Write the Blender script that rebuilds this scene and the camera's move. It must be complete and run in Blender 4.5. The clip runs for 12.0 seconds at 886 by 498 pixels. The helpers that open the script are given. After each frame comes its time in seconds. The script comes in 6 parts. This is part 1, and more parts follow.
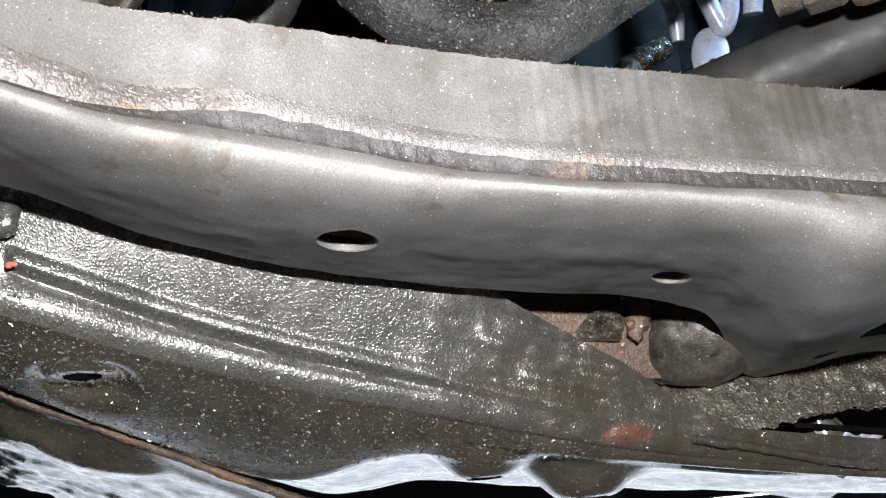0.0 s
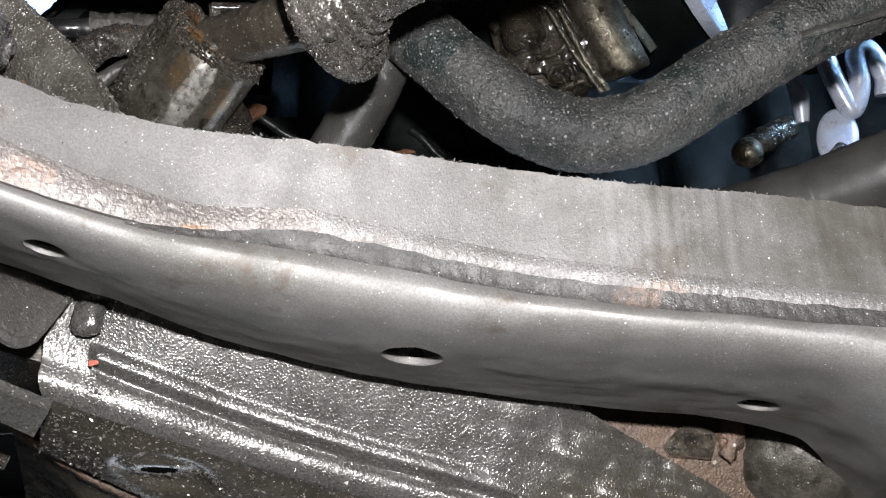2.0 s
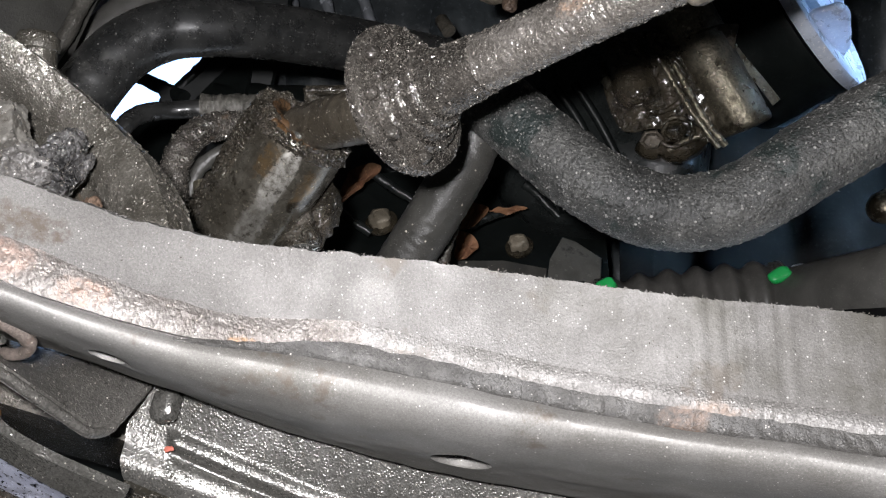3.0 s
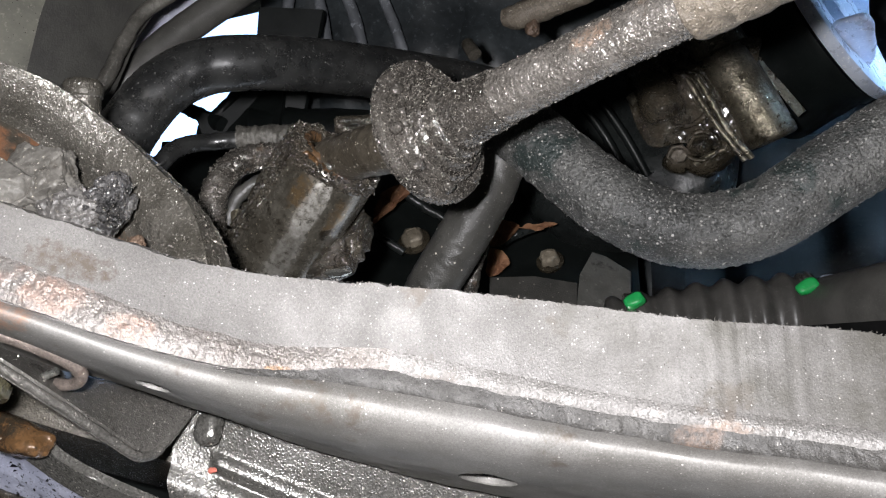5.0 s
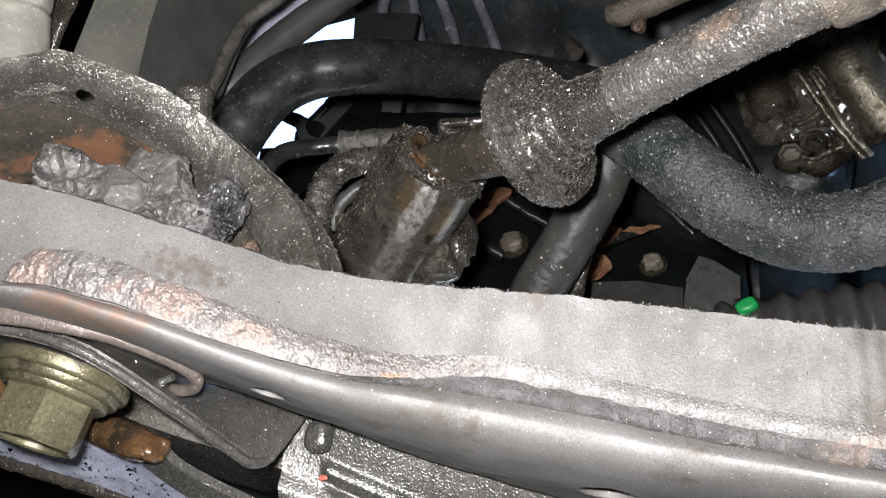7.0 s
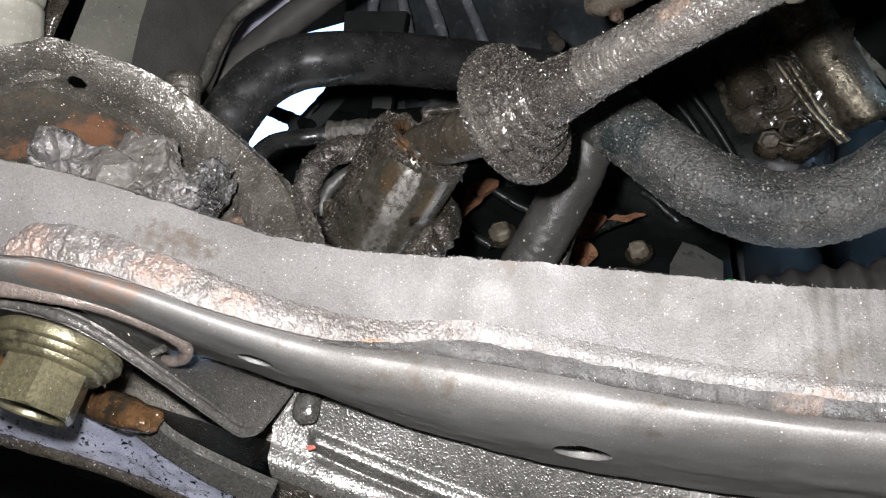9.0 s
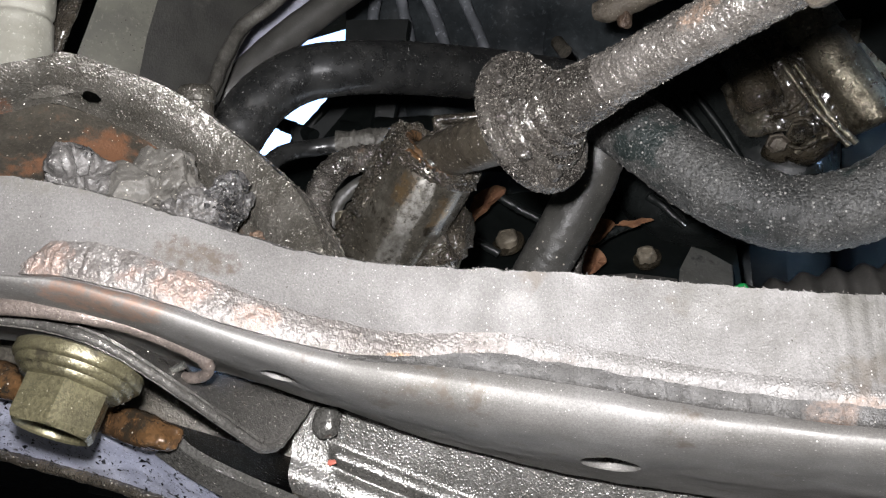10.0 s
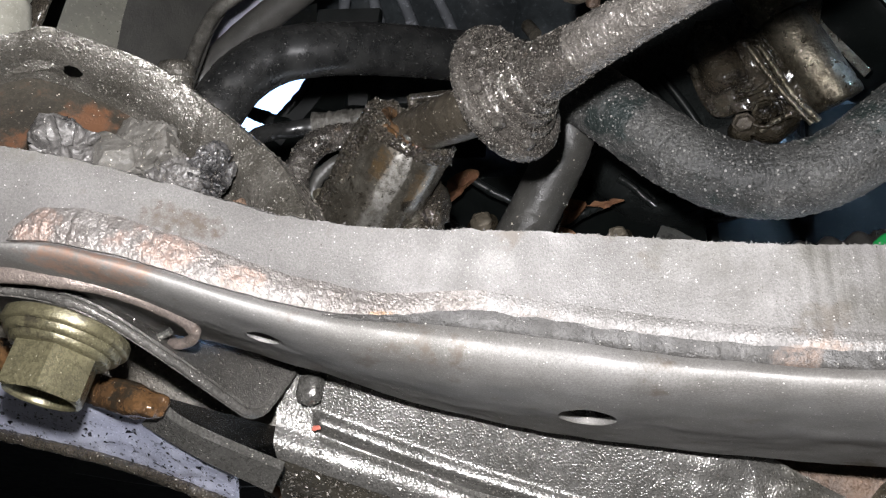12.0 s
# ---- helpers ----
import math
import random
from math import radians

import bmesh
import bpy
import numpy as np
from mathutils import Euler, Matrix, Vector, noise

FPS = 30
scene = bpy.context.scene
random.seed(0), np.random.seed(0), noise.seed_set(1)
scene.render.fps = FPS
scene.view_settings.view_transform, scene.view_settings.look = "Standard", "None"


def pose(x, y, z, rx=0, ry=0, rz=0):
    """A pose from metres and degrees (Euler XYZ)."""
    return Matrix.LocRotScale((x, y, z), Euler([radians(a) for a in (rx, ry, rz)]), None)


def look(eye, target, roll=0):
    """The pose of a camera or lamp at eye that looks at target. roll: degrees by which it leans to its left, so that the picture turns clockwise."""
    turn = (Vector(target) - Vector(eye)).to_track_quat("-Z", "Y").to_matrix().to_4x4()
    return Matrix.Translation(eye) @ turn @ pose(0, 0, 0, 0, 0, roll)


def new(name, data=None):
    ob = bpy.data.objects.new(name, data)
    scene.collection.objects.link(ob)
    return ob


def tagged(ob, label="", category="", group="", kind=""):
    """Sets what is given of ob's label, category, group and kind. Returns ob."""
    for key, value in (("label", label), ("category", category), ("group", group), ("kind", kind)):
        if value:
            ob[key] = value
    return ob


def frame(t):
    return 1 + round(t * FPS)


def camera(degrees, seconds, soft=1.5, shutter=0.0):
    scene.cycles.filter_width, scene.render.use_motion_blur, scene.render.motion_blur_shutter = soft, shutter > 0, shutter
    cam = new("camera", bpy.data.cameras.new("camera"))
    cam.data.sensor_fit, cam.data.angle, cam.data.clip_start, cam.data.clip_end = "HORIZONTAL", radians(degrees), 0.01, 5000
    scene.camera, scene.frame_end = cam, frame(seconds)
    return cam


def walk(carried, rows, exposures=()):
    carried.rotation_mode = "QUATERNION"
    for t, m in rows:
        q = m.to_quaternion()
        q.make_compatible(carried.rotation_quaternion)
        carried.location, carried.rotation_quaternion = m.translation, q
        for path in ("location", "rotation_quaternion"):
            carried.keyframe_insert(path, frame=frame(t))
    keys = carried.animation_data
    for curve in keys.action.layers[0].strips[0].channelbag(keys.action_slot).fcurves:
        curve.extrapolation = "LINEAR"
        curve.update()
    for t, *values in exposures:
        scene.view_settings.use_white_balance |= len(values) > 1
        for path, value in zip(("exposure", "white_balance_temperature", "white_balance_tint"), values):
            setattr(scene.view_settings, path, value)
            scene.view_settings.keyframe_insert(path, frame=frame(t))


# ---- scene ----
cam = camera(51.7, 12.0, soft=1.2)
PATH = [
    (0, (0.024, 0.029, 0.424), (-0.03, 1.918, 1.081), -5.6),
    (0.5, (0.021, 0.029, 0.425), (-0.012, 1.915, 1.09), -5.3),
    (1, (0.031, 0.027, 0.427), (-0.002, 1.911, 1.1), -5.0),
    (1.5, (0.035, 0.026, 0.429), (0.002, 1.899, 1.129), -4.8),
    (1.7, (0.033, 0.028, 0.431), (-0.064, 1.895, 1.143), -4.4),
    (2, (0.043, 0.03, 0.442), (-0.288, 1.844, 1.217), -0.5),
    (2.5, (0.069, 0.021, 0.452), (-0.412, 1.793, 1.244), 1.7),
    (3, (0.073, 0.028, 0.464), (-0.584, 1.736, 1.269), 4.2),
    (3.5, (0.073, 0.026, 0.467), (-0.63, 1.713, 1.28), 4.6),
    (3.7, (0.071, 0.025, 0.467), (-0.636, 1.71, 1.28), 4.5),
    (5.3, (0.083, 0.016, 0.464), (-0.661, 1.682, 1.285), 4.0),
    (5.5, (0.083, 0.016, 0.465), (-0.669, 1.676, 1.288), 4.1),
    (6, (0.082, 0.015, 0.467), (-0.7, 1.662, 1.29), 4.3),
    (6.5, (0.076, 0.018, 0.467), (-0.746, 1.645, 1.289), 4.7),
    (7, (0.071, 0.02, 0.467), (-0.833, 1.609, 1.278), 6.1),
    (8.8, (0.082, 0.019, 0.456), (-0.826, 1.599, 1.281), 5.6),
    (9, (0.081, 0.017, 0.454), (-0.82, 1.602, 1.275), 5.3),
    (9.5, (0.074, 0.015, 0.455), (-0.823, 1.6, 1.282), 4.6),
    (10, (0.073, 0.015, 0.456), (-0.818, 1.6, 1.29), 4.3),
    (10.5, (0.073, 0.015, 0.454), (-0.81, 1.601, 1.293), 4.1),
    (11, (0.073, 0.012, 0.453), (-0.787, 1.609, 1.296), 3.7),
    (11.5, (0.07, 0.014, 0.452), (-0.779, 1.617, 1.295), 3.3),
    (12, (0.073, 0.012, 0.443), (-0.764, 1.625, 1.279), 2.5),
]
walk(cam, [(t, look(eye, target, roll)) for t, eye, target, roll in PATH],
     exposures=[(0.0, 0.30), (1.5, 0.30), (2.5, -0.02), (3.5, 0.12), (7.0, 0.18), (12.0, 0.2)])
SKY, TORCH, ARCH, SLOT = 1.0, 7.9, 0.5, 3.4
TORCH_AT = (0.058, 0.016, 0.480)

# ---- light ----
world = bpy.data.worlds.new("daylight")
scene.world = world
world.use_nodes = True
wn = world.node_tree.nodes
sky = wn.new("ShaderNodeTexSky")
sky.sky_type, sky.sun_disc = "NISHITA", False
sky.sun_elevation, sky.sun_rotation = radians(35), radians(120)
world.node_tree.links.new(sky.outputs[0], wn["Background"].inputs[0])
wn["Background"].inputs[1].default_value = SKY

# the torch beside the lens, the one strong light of the place
torch = new("torch_light", bpy.data.lights.new("torch_light", "POINT"))
torch.data.energy, torch.data.shadow_soft_size, torch.data.color = TORCH, 0.006, (0.985, 0.97, 1.0)
torch.location = TORCH_AT

# daylight that falls in through the wheel arch
arch_light = new("arch_light", bpy.data.lights.new("arch_light", "AREA"))
arch_light.data.shape, arch_light.data.size, arch_light.data.size_y = "RECTANGLE", 0.16, 0.14
arch_light.data.energy, arch_light.data.color = ARCH, (0.40, 0.64, 1.0)
arch_light.data.spread = radians(25)
arch_light.matrix_world = look((0.62, 0.40, 0.98), (0.22, 0.62, 0.835))

# daylight from under the front of the car, in the slot below the front wall
slot_light = new("slot_light", bpy.data.lights.new("slot_light", "AREA"))
slot_light.data.shape, slot_light.data.size, slot_light.data.size_y = "RECTANGLE", 1.5, 0.42
slot_light.data.energy, slot_light.data.color = SLOT, (0.82, 0.89, 1.0)
slot_light.matrix_world = look((0.1, 1.04, 0.24), (0.1, 0.0, 0.30))


# ---- helpers for materials ----
def rgb(c):
    return (c[0], c[1], c[2], 1.0)


def surface(name, base, dark, rough=0.45, metal=0.0, grain=900.0, bump=0.4, depth=0.0004, stain=None, stain_scale=30.0,
            stain_at=0.6, spec=0.5, coat=0.0, spots=0.0, spot_colour=(0.55, 0.5, 0.42), blotch=60.0, rough_var=0.12, swell=0.5, pebble=0.0, pebble_scale=1000.0, fine_amount=1.0, spot_scale=None, mottle=0.0, patches=()):
    """A worn surface: two tones in blotches, fine grit as relief, and, where asked, stains and pale specks for grit and
    its glints.
    """
    m = bpy.data.materials.new(name)
    m.use_nodes = True
    nt = m.node_tree
    n, l = nt.nodes, nt.links
    b = n["Principled BSDF"]
    co = n.new("ShaderNodeTexCoord")
    vec = n.new("ShaderNodeVectorMath")
    vec.operation = "ADD"
    vec.inputs[1].default_value = (0.37, 1.13, 0.71)
    l.new(co.outputs["Object"], vec.inputs[0])

    def noise_at(scale, detail=5.0, rough_=0.6):
        t = n.new("ShaderNodeTexNoise")
        t.inputs["Scale"].default_value, t.inputs["Detail"].default_value, t.inputs["Roughness"].default_value = scale, detail, rough_
        l.new(vec.outputs[0], t.inputs["Vector"])
        return t.outputs["Fac"]

    def ramp(fac, lo, hi):
        r = n.new("ShaderNodeMapRange")
        r.interpolation_type = "SMOOTHSTEP"
        r.inputs["From Min"].default_value, r.inputs["From Max"].default_value = lo, hi
        l.new(fac, r.inputs["Value"])
        return r.outputs["Result"]

    def blend(fac, a, c):
        x = n.new("ShaderNodeMix")
        x.data_type = "RGBA"
        l.new(fac, x.inputs["Factor"])
        for socket, v in ((x.inputs["A"], a), (x.inputs["B"], c)):
            if isinstance(v, tuple):
                socket.default_value = rgb(v)
            else:
                l.new(v, socket)
        return x.outputs["Result"]

    big = noise_at(blotch, 6.0, 0.62)
    fine = noise_at(grain, 4.0, 0.65)
    colour = blend(ramp(big, 0.35, 0.65), dark, base)
    colour = blend(ramp(fine, 0.55, 0.75), colour, tuple(min(1, v * 1.5) for v in base))
    if mottle > 0:
        # salt-and-pepper grain
        grainy = n.new("ShaderNodeMath")
        grainy.operation = "MULTIPLY"
        l.new(ramp(noise_at(grain * 0.7, 2.0, 0.7), 0.56, 0.40), grainy.inputs[0])
        grainy.inputs[1].default_value = mottle
        colour = blend(grainy.outputs[0], colour, tuple(v * 0.35 for v in dark))
    if stain:
        colour = blend(ramp(noise_at(stain_scale, 7.0, 0.68), stain_at, stain_at + 0.09), colour, stain)
    if spots > 0:
        v = n.new("ShaderNodeTexVoronoi")
        v.inputs["Scale"].default_value = spot_scale or grain * 0.55
        l.new(vec.outputs[0], v.inputs["Vector"])
        sep = n.new("ShaderNodeSeparateColor")
        l.new(v.outputs["Color"], sep.inputs[0])
        # specks of uneven size and paleness
        size = n.new("ShaderNodeMath")
        size.operation = "MULTIPLY_ADD"
        l.new(sep.outputs[1], size.inputs[0])
        size.inputs[1].default_value, size.inputs[2].default_value = -0.34, 0.0
        near_ = n.new("ShaderNodeMath")
        near_.operation = "ADD"
        l.new(v.outputs["Distance"], near_.inputs[0])
        l.new(size.outputs[0], near_.inputs[1])
        pick = n.new("ShaderNodeMath")
        pick.operation = "MULTIPLY"
        l.new(ramp(near_.outputs[0], 0.10, -0.02), pick.inputs[0])
        l.new(ramp(sep.outputs[0], 1.0 - spots, 1.0 - spots * 0.2), pick.inputs[1])
        colour = blend(pick.outputs[0], colour, spot_colour)
    patch_masks = []
    for centre, axes, tint, gloss, soft_, ragged in patches:
        # a tint with a place of its own: an ellipsoid with a ragged border
        rel = n.new("ShaderNodeVectorMath")
        rel.operation = "SUBTRACT"
        l.new(co.outputs["Object"], rel.inputs[0])
        rel.inputs[1].default_value = centre
        total = None
        for ax in axes:
            d = n.new("ShaderNodeVectorMath")
            d.operation = "DOT_PRODUCT"
            l.new(rel.outputs[0], d.inputs[0])
            d.inputs[1].default_value = Vector(ax) / Vector(ax).length_squared
            q = n.new("ShaderNodeMath")
            q.operation = "POWER"
            a_ = n.new("ShaderNodeMath")
            a_.operation = "ABSOLUTE"
            l.new(d.outputs["Value"], a_.inputs[0])
            l.new(a_.outputs[0], q.inputs[0])
            q.inputs[1].default_value = 2.2
            if total is None:
                total = q.outputs[0]
            else:
                add_ = n.new("ShaderNodeMath")
                add_.operation = "ADD"
                l.new(total, add_.inputs[0])
                l.new(q.outputs[0], add_.inputs[1])
                total = add_.outputs[0]
        wob = n.new("ShaderNodeMath")
        wob.operation = "MULTIPLY_ADD"
        l.new(noise_at(1.6 / min(Vector(ax).length for ax in axes), 6.0, 0.65), wob.inputs[0])
        wob.inputs[1].default_value = ragged * 3.0
        l.new(total, wob.inputs[2])
        thin_ = n.new("ShaderNodeMath")
        thin_.operation = "MULTIPLY"
        l.new(ramp(wob.outputs[0], 1.0 + ragged * 1.5, 1.0 + ragged * 1.5 - soft_), thin_.inputs[0])
        l.new(ramp(noise_at(2.2 / min(Vector(ax).length for ax in axes), 6.0, 0.7), 0.30, 0.66), thin_.inputs[1])
        mask = thin_.outputs[0]
        colour = blend(mask, colour, tint)
        if gloss is not None:
            patch_masks.append((mask, gloss))
    l.new(colour, b.inputs["Base Color"])
    r = n.new("ShaderNodeMapRange")
    r.inputs["To Min"].default_value, r.inputs["To Max"].default_value = max(0.05, rough - rough_var), min(1, rough + rough_var)
    l.new(noise_at(blotch * 2.3, 5.0, 0.6), r.inputs["Value"])
    r.inputs["From Min"].default_value, r.inputs["From Max"].default_value = 0.3, 0.7
    gloss_out = r.outputs["Result"]
    for mask, gloss in patch_masks:
        mf = n.new("ShaderNodeMix")
        l.new(mask, mf.inputs["Factor"])
        l.new(gloss_out, mf.inputs["A"])
        mf.inputs["B"].default_value = gloss
        gloss_out = mf.outputs["Result"]
    l.new(gloss_out, b.inputs["Roughness"])
    b.inputs["Metallic"].default_value = metal
    b.inputs["Specular IOR Level"].default_value = spec
    b.inputs["Coat Weight"].default_value = coat
    b.inputs["Coat Roughness"].default_value = 0.12
    mix = n.new("ShaderNodeMath")
    mix.operation = "ADD"
    scaled = n.new("ShaderNodeMath")
    scaled.operation = "MULTIPLY"
    l.new(noise_at(grain * 0.22, 3.0, 0.5), scaled.inputs[0])
    scaled.inputs[1].default_value = swell
    weighed = n.new("ShaderNodeMath")
    weighed.operation = "MULTIPLY"
    l.new(fine, weighed.inputs[0])
    weighed.inputs[1].default_value = fine_amount
    l.new(weighed.outputs[0], mix.inputs[0])
    l.new(scaled.outputs[0], mix.inputs[1])
    bp = n.new("ShaderNodeBump")
    bp.inputs["Strength"].default_value, bp.inputs["Distance"].default_value = bump, depth
    height = mix.outputs[0]
    if pebble > 0:
        # rounded grit of uneven height, each crumb with its own glint
        warp = n.new("ShaderNodeVectorMath")
        warp.operation = "MULTIPLY_ADD"
        tn = n.new("ShaderNodeTexNoise")
        tn.inputs["Scale"].default_value = pebble_scale * 0.8
        l.new(vec.outputs[0], tn.inputs["Vector"])
        l.new(tn.outputs["Color"], warp.inputs[0])
        warp.inputs[1].default_value = (0.6 / pebble_scale,) * 3
        l.new(vec.outputs[0], warp.inputs[2])
        vp = n.new("ShaderNodeTexVoronoi")
        vp.feature = "SMOOTH_F1"
        vp.inputs["Smoothness"].default_value = 0.35
        vp.inputs["Scale"].default_value = pebble_scale
        l.new(warp.outputs[0], vp.inputs["Vector"])
        lift = n.new("ShaderNodeMath")
        lift.operation = "MULTIPLY"
        l.new(ramp(noise_at(pebble_scale * 0.35, 3.0, 0.6), 0.25, 0.75), lift.inputs[0])
        square = n.new("ShaderNodeMath")
        square.operation = "MULTIPLY"
        l.new(vp.outputs["Distance"], square.inputs[0])
        l.new(vp.outputs["Distance"], square.inputs[1])
        inv = n.new("ShaderNodeMapRange")
        inv.inputs["From Min"].default_value, inv.inputs["From Max"].default_value = 0.42, 0.0
        l.new(square.outputs[0], inv.inputs["Value"])
        l.new(inv.outputs["Result"], lift.inputs[1])
        add = n.new("ShaderNodeMath")
        add.operation = "MULTIPLY_ADD"
        l.new(lift.outputs[0], add.inputs[0])
        add.inputs[1].default_value = pebble
        l.new(height, add.inputs[2])
        height = add.outputs[0]
    l.new(height, bp.inputs["Height"])
    l.new(bp.outputs["Normal"], b.inputs["Normal"])
    return m


RUST = (0.26, 0.12, 0.06)
# first patch darkens the right end: olive dirt and the torch's fall-off together
ARM_PAINT = surface("arm_paint", (0.172, 0.165, 0.157), (0.122, 0.116, 0.109), 0.55, 0.2, 2400, 0.8, 0.00013, (0.098, 0.086, 0.073), 40, 0.58, spots=0.12, spot_colour=(0.45, 0.435, 0.41), spot_scale=1500, mottle=0.28, pebble=0.5, pebble_scale=1500, blotch=30, fine_amount=0.7, swell=0.5, rough_var=0.13, spec=0.4,
                    patches=[((0.20, 0.268, 0.548), ((0.20, 0.045, -0.018), (-0.2, 0.9, 0), (0.002, 0, 0.055)), (0.062, 0.058, 0.047), 0.6, 0.9, 0.6),
                             ((-0.118, 0.160, 0.575), ((0.05, -0.03, 0.0), (0.3, 0.5, 0), (0, 0, 0.012)), (0.105, 0.098, 0.080), 0.6, 0.8, 0.8),
                             ((-0.095, 0.178, 0.552), ((0.012, 0.008, -0.003), (-0.3, 0.5, 0), (0.001, 0, 0.005)), (0.09, 0.075, 0.06), None, 0.7, 0.9)])
# first patch is rust film; the second paints a bluish sheen at the right end
SHELL_PAINT = surface("shell_paint", (0.228, 0.221, 0.209), (0.150, 0.143, 0.130), 0.63, 0.34, 2400, 0.5, 0.00009, (0.115, 0.098, 0.08), 45, 0.58, spots=0.09, spot_colour=(0.48, 0.46, 0.43), spot_scale=1300, mottle=0.28, pebble=0.55, pebble_scale=1800, blotch=26, fine_amount=0.5, swell=0.5, spec=0.55, rough_var=0.14,
                      patches=[((-0.112, 0.162, 0.5345), ((0.0205, 0.0115, -0.003), (-0.006, 0.011, 0.0), (0, 0, 0.0062)), (0.26, 0.165, 0.12), 0.5, 0.45, 0.5),
                               ((0.17, 0.37, 0.487), ((0.05, 0, 0), (0, 0.06, 0), (0, 0, 0.05)), (0.23, 0.225, 0.225), 0.36, 0.9, 0.6)])
WELD = surface("weld_metal", (0.235, 0.222, 0.208), (0.155, 0.138, 0.125), 0.40, 0.40, 1500, 0.8, 0.0003, (0.225, 0.17, 0.145), 30, 0.56, swell=0.9, pebble=1.1, pebble_scale=1100, spots=0.14, spot_scale=1500, mottle=0.35, rough_var=0.12,
               patches=[((-0.1235, 0.157, 0.545), ((0.006, 0.003, 0), (-0.3, 0.6, 0), (0, 0, 0.007)), (0.265, 0.19, 0.155), 0.5, 0.8, 0.9),
                        ((-0.094, 0.176, 0.541), ((0.007, 0.005, 0), (-0.3, 0.4, 0), (0, 0, 0.006)), (0.275, 0.20, 0.165), 0.5, 0.8, 0.9),
                        ((-0.079, 0.189, 0.536), ((0.006, 0.005, 0), (-0.3, 0.4, 0), (0, 0, 0.004)), (0.265, 0.195, 0.16), 0.5, 0.8, 0.9),
                        ((-0.050, 0.2145, 0.530), ((0.004, 0.002, 0), (-0.2, 0.4, 0), (0, 0, 0.003)), (0.30, 0.17, 0.08), 0.55, 0.7, 0.8)])
RIDGE_PAINT = surface("weld_ridge_paint", (0.18, 0.172, 0.163), (0.13, 0.123, 0.114), 0.48, 0.28, 2000, 0.8, 0.00014, (0.12, 0.104, 0.09), 40, 0.58, spots=0.2, spot_colour=(0.5, 0.48, 0.45), spot_scale=1500, mottle=0.4, pebble=1.0, pebble_scale=1600, fine_amount=0.8, swell=0.6,
                      patches=[((0.057, 0.2495, 0.519), ((0.011, 0.0014, -0.002), (-0.06, 0.5, 0), (0, 0, 0.0045)), (0.175, 0.132, 0.105), 0.55, 0.8, 0.9)])
# weld root: the groove's shade is put into the colour, with dirt and rust
SEAM_SHADE = surface("shaded_weld_seam", (0.058, 0.055, 0.05), (0.034, 0.032, 0.029), 0.5, 0.2, 1800, 0.8, 0.0002, (0.26, 0.13, 0.08), 16, 0.66, spots=0.10, spot_colour=(0.4, 0.38, 0.35), spot_scale=1500, mottle=0.4, pebble=0.5, pebble_scale=1500, patches=[((0.052, 0.2495, 0.518), ((0.007, 0.001, -0.001), (-0.06, 0.5, 0), (0, 0, 0.005)), (0.115, 0.08, 0.06), None, 0.8, 0.8)])
# the pale spots put glints of the wet grit into the colour
BEAM_PAINT = surface("beam_paint", (0.155, 0.15, 0.138), (0.11, 0.107, 0.096), 0.27, 0.5, 1700, 1.0, 0.00011, spots=0.12, spot_colour=(0.6, 0.57, 0.5), spot_scale=1150, mottle=0.55, spec=1.0, pebble=1.3, pebble_scale=1300, blotch=50, fine_amount=0.2, swell=0.1, rough_var=0.04,
                     patches=[((0.115, 0.365, 0.48), ((0.115, 0.02, -0.01), (-0.02, 0.12, 0), (0, 0, 0.06)), (0.085, 0.072, 0.047), 0.3, 0.9, 0.5), ((0.0735, 0.3590, 0.4625), ((0.0115, 0.002, -0.001), (-0.01, 0.06, 0), (0, 0, 0.0045)), (0.19, 0.066, 0.032), 0.5, 0.7, 0.5)])
WET_BLACK = surface("wet_black_paint", (0.084, 0.075, 0.055), (0.052, 0.046, 0.034), 0.28, 0.0, 900, 0.5, 0.00022, spots=0.22, spot_colour=(0.34, 0.32, 0.27), spot_scale=800, coat=0.35, spec=0.7, pebble=0.7, pebble_scale=800, fine_amount=0.3, swell=0.8, mottle=0.3,
                    patches=[((0.0735, 0.3590, 0.4625), ((0.0115, 0.002, -0.001), (-0.01, 0.06, 0), (0, 0, 0.0045)), (0.19, 0.066, 0.032), 0.5, 0.7, 0.5)])
BAND = surface("rust_filmed_band", (0.235, 0.195, 0.17), (0.18, 0.15, 0.13), 0.38, 0.45, 1500, 0.7, 0.0002, (0.16, 0.115, 0.09), 50, 0.6, spots=0.14, spot_scale=1500, mottle=0.4, pebble=0.9, pebble_scale=1800, fine_amount=0.3)
RUSTY = surface("rusty_steel", (0.15, 0.098, 0.066), (0.09, 0.066, 0.05), 0.45, 0.2, 800, 0.8, 0.0006, (0.26, 0.115, 0.05), 60, 0.62, pebble=0.8, pebble_scale=900, spots=0.05)
LUG = surface("wet_brown_casting", (0.14, 0.075, 0.032), (0.07, 0.042, 0.023), 0.20, 0.3, 600, 0.6, 0.0003, (0.035, 0.027, 0.018), 70, 0.52, coat=0.5, pebble=0.5, pebble_scale=900, spots=0.10, spot_scale=1200, mottle=0.4)
OLIVE = surface("zinc_olive", (0.165, 0.15, 0.088), (0.105, 0.095, 0.057), 0.30, 0.45, 1500, 0.6, 0.00018, (0.05, 0.044, 0.03), 70, 0.58, pebble=0.6, pebble_scale=1800, spots=0.12, spot_colour=(0.4, 0.37, 0.27), spot_scale=1500, mottle=0.45, swell=0.2)
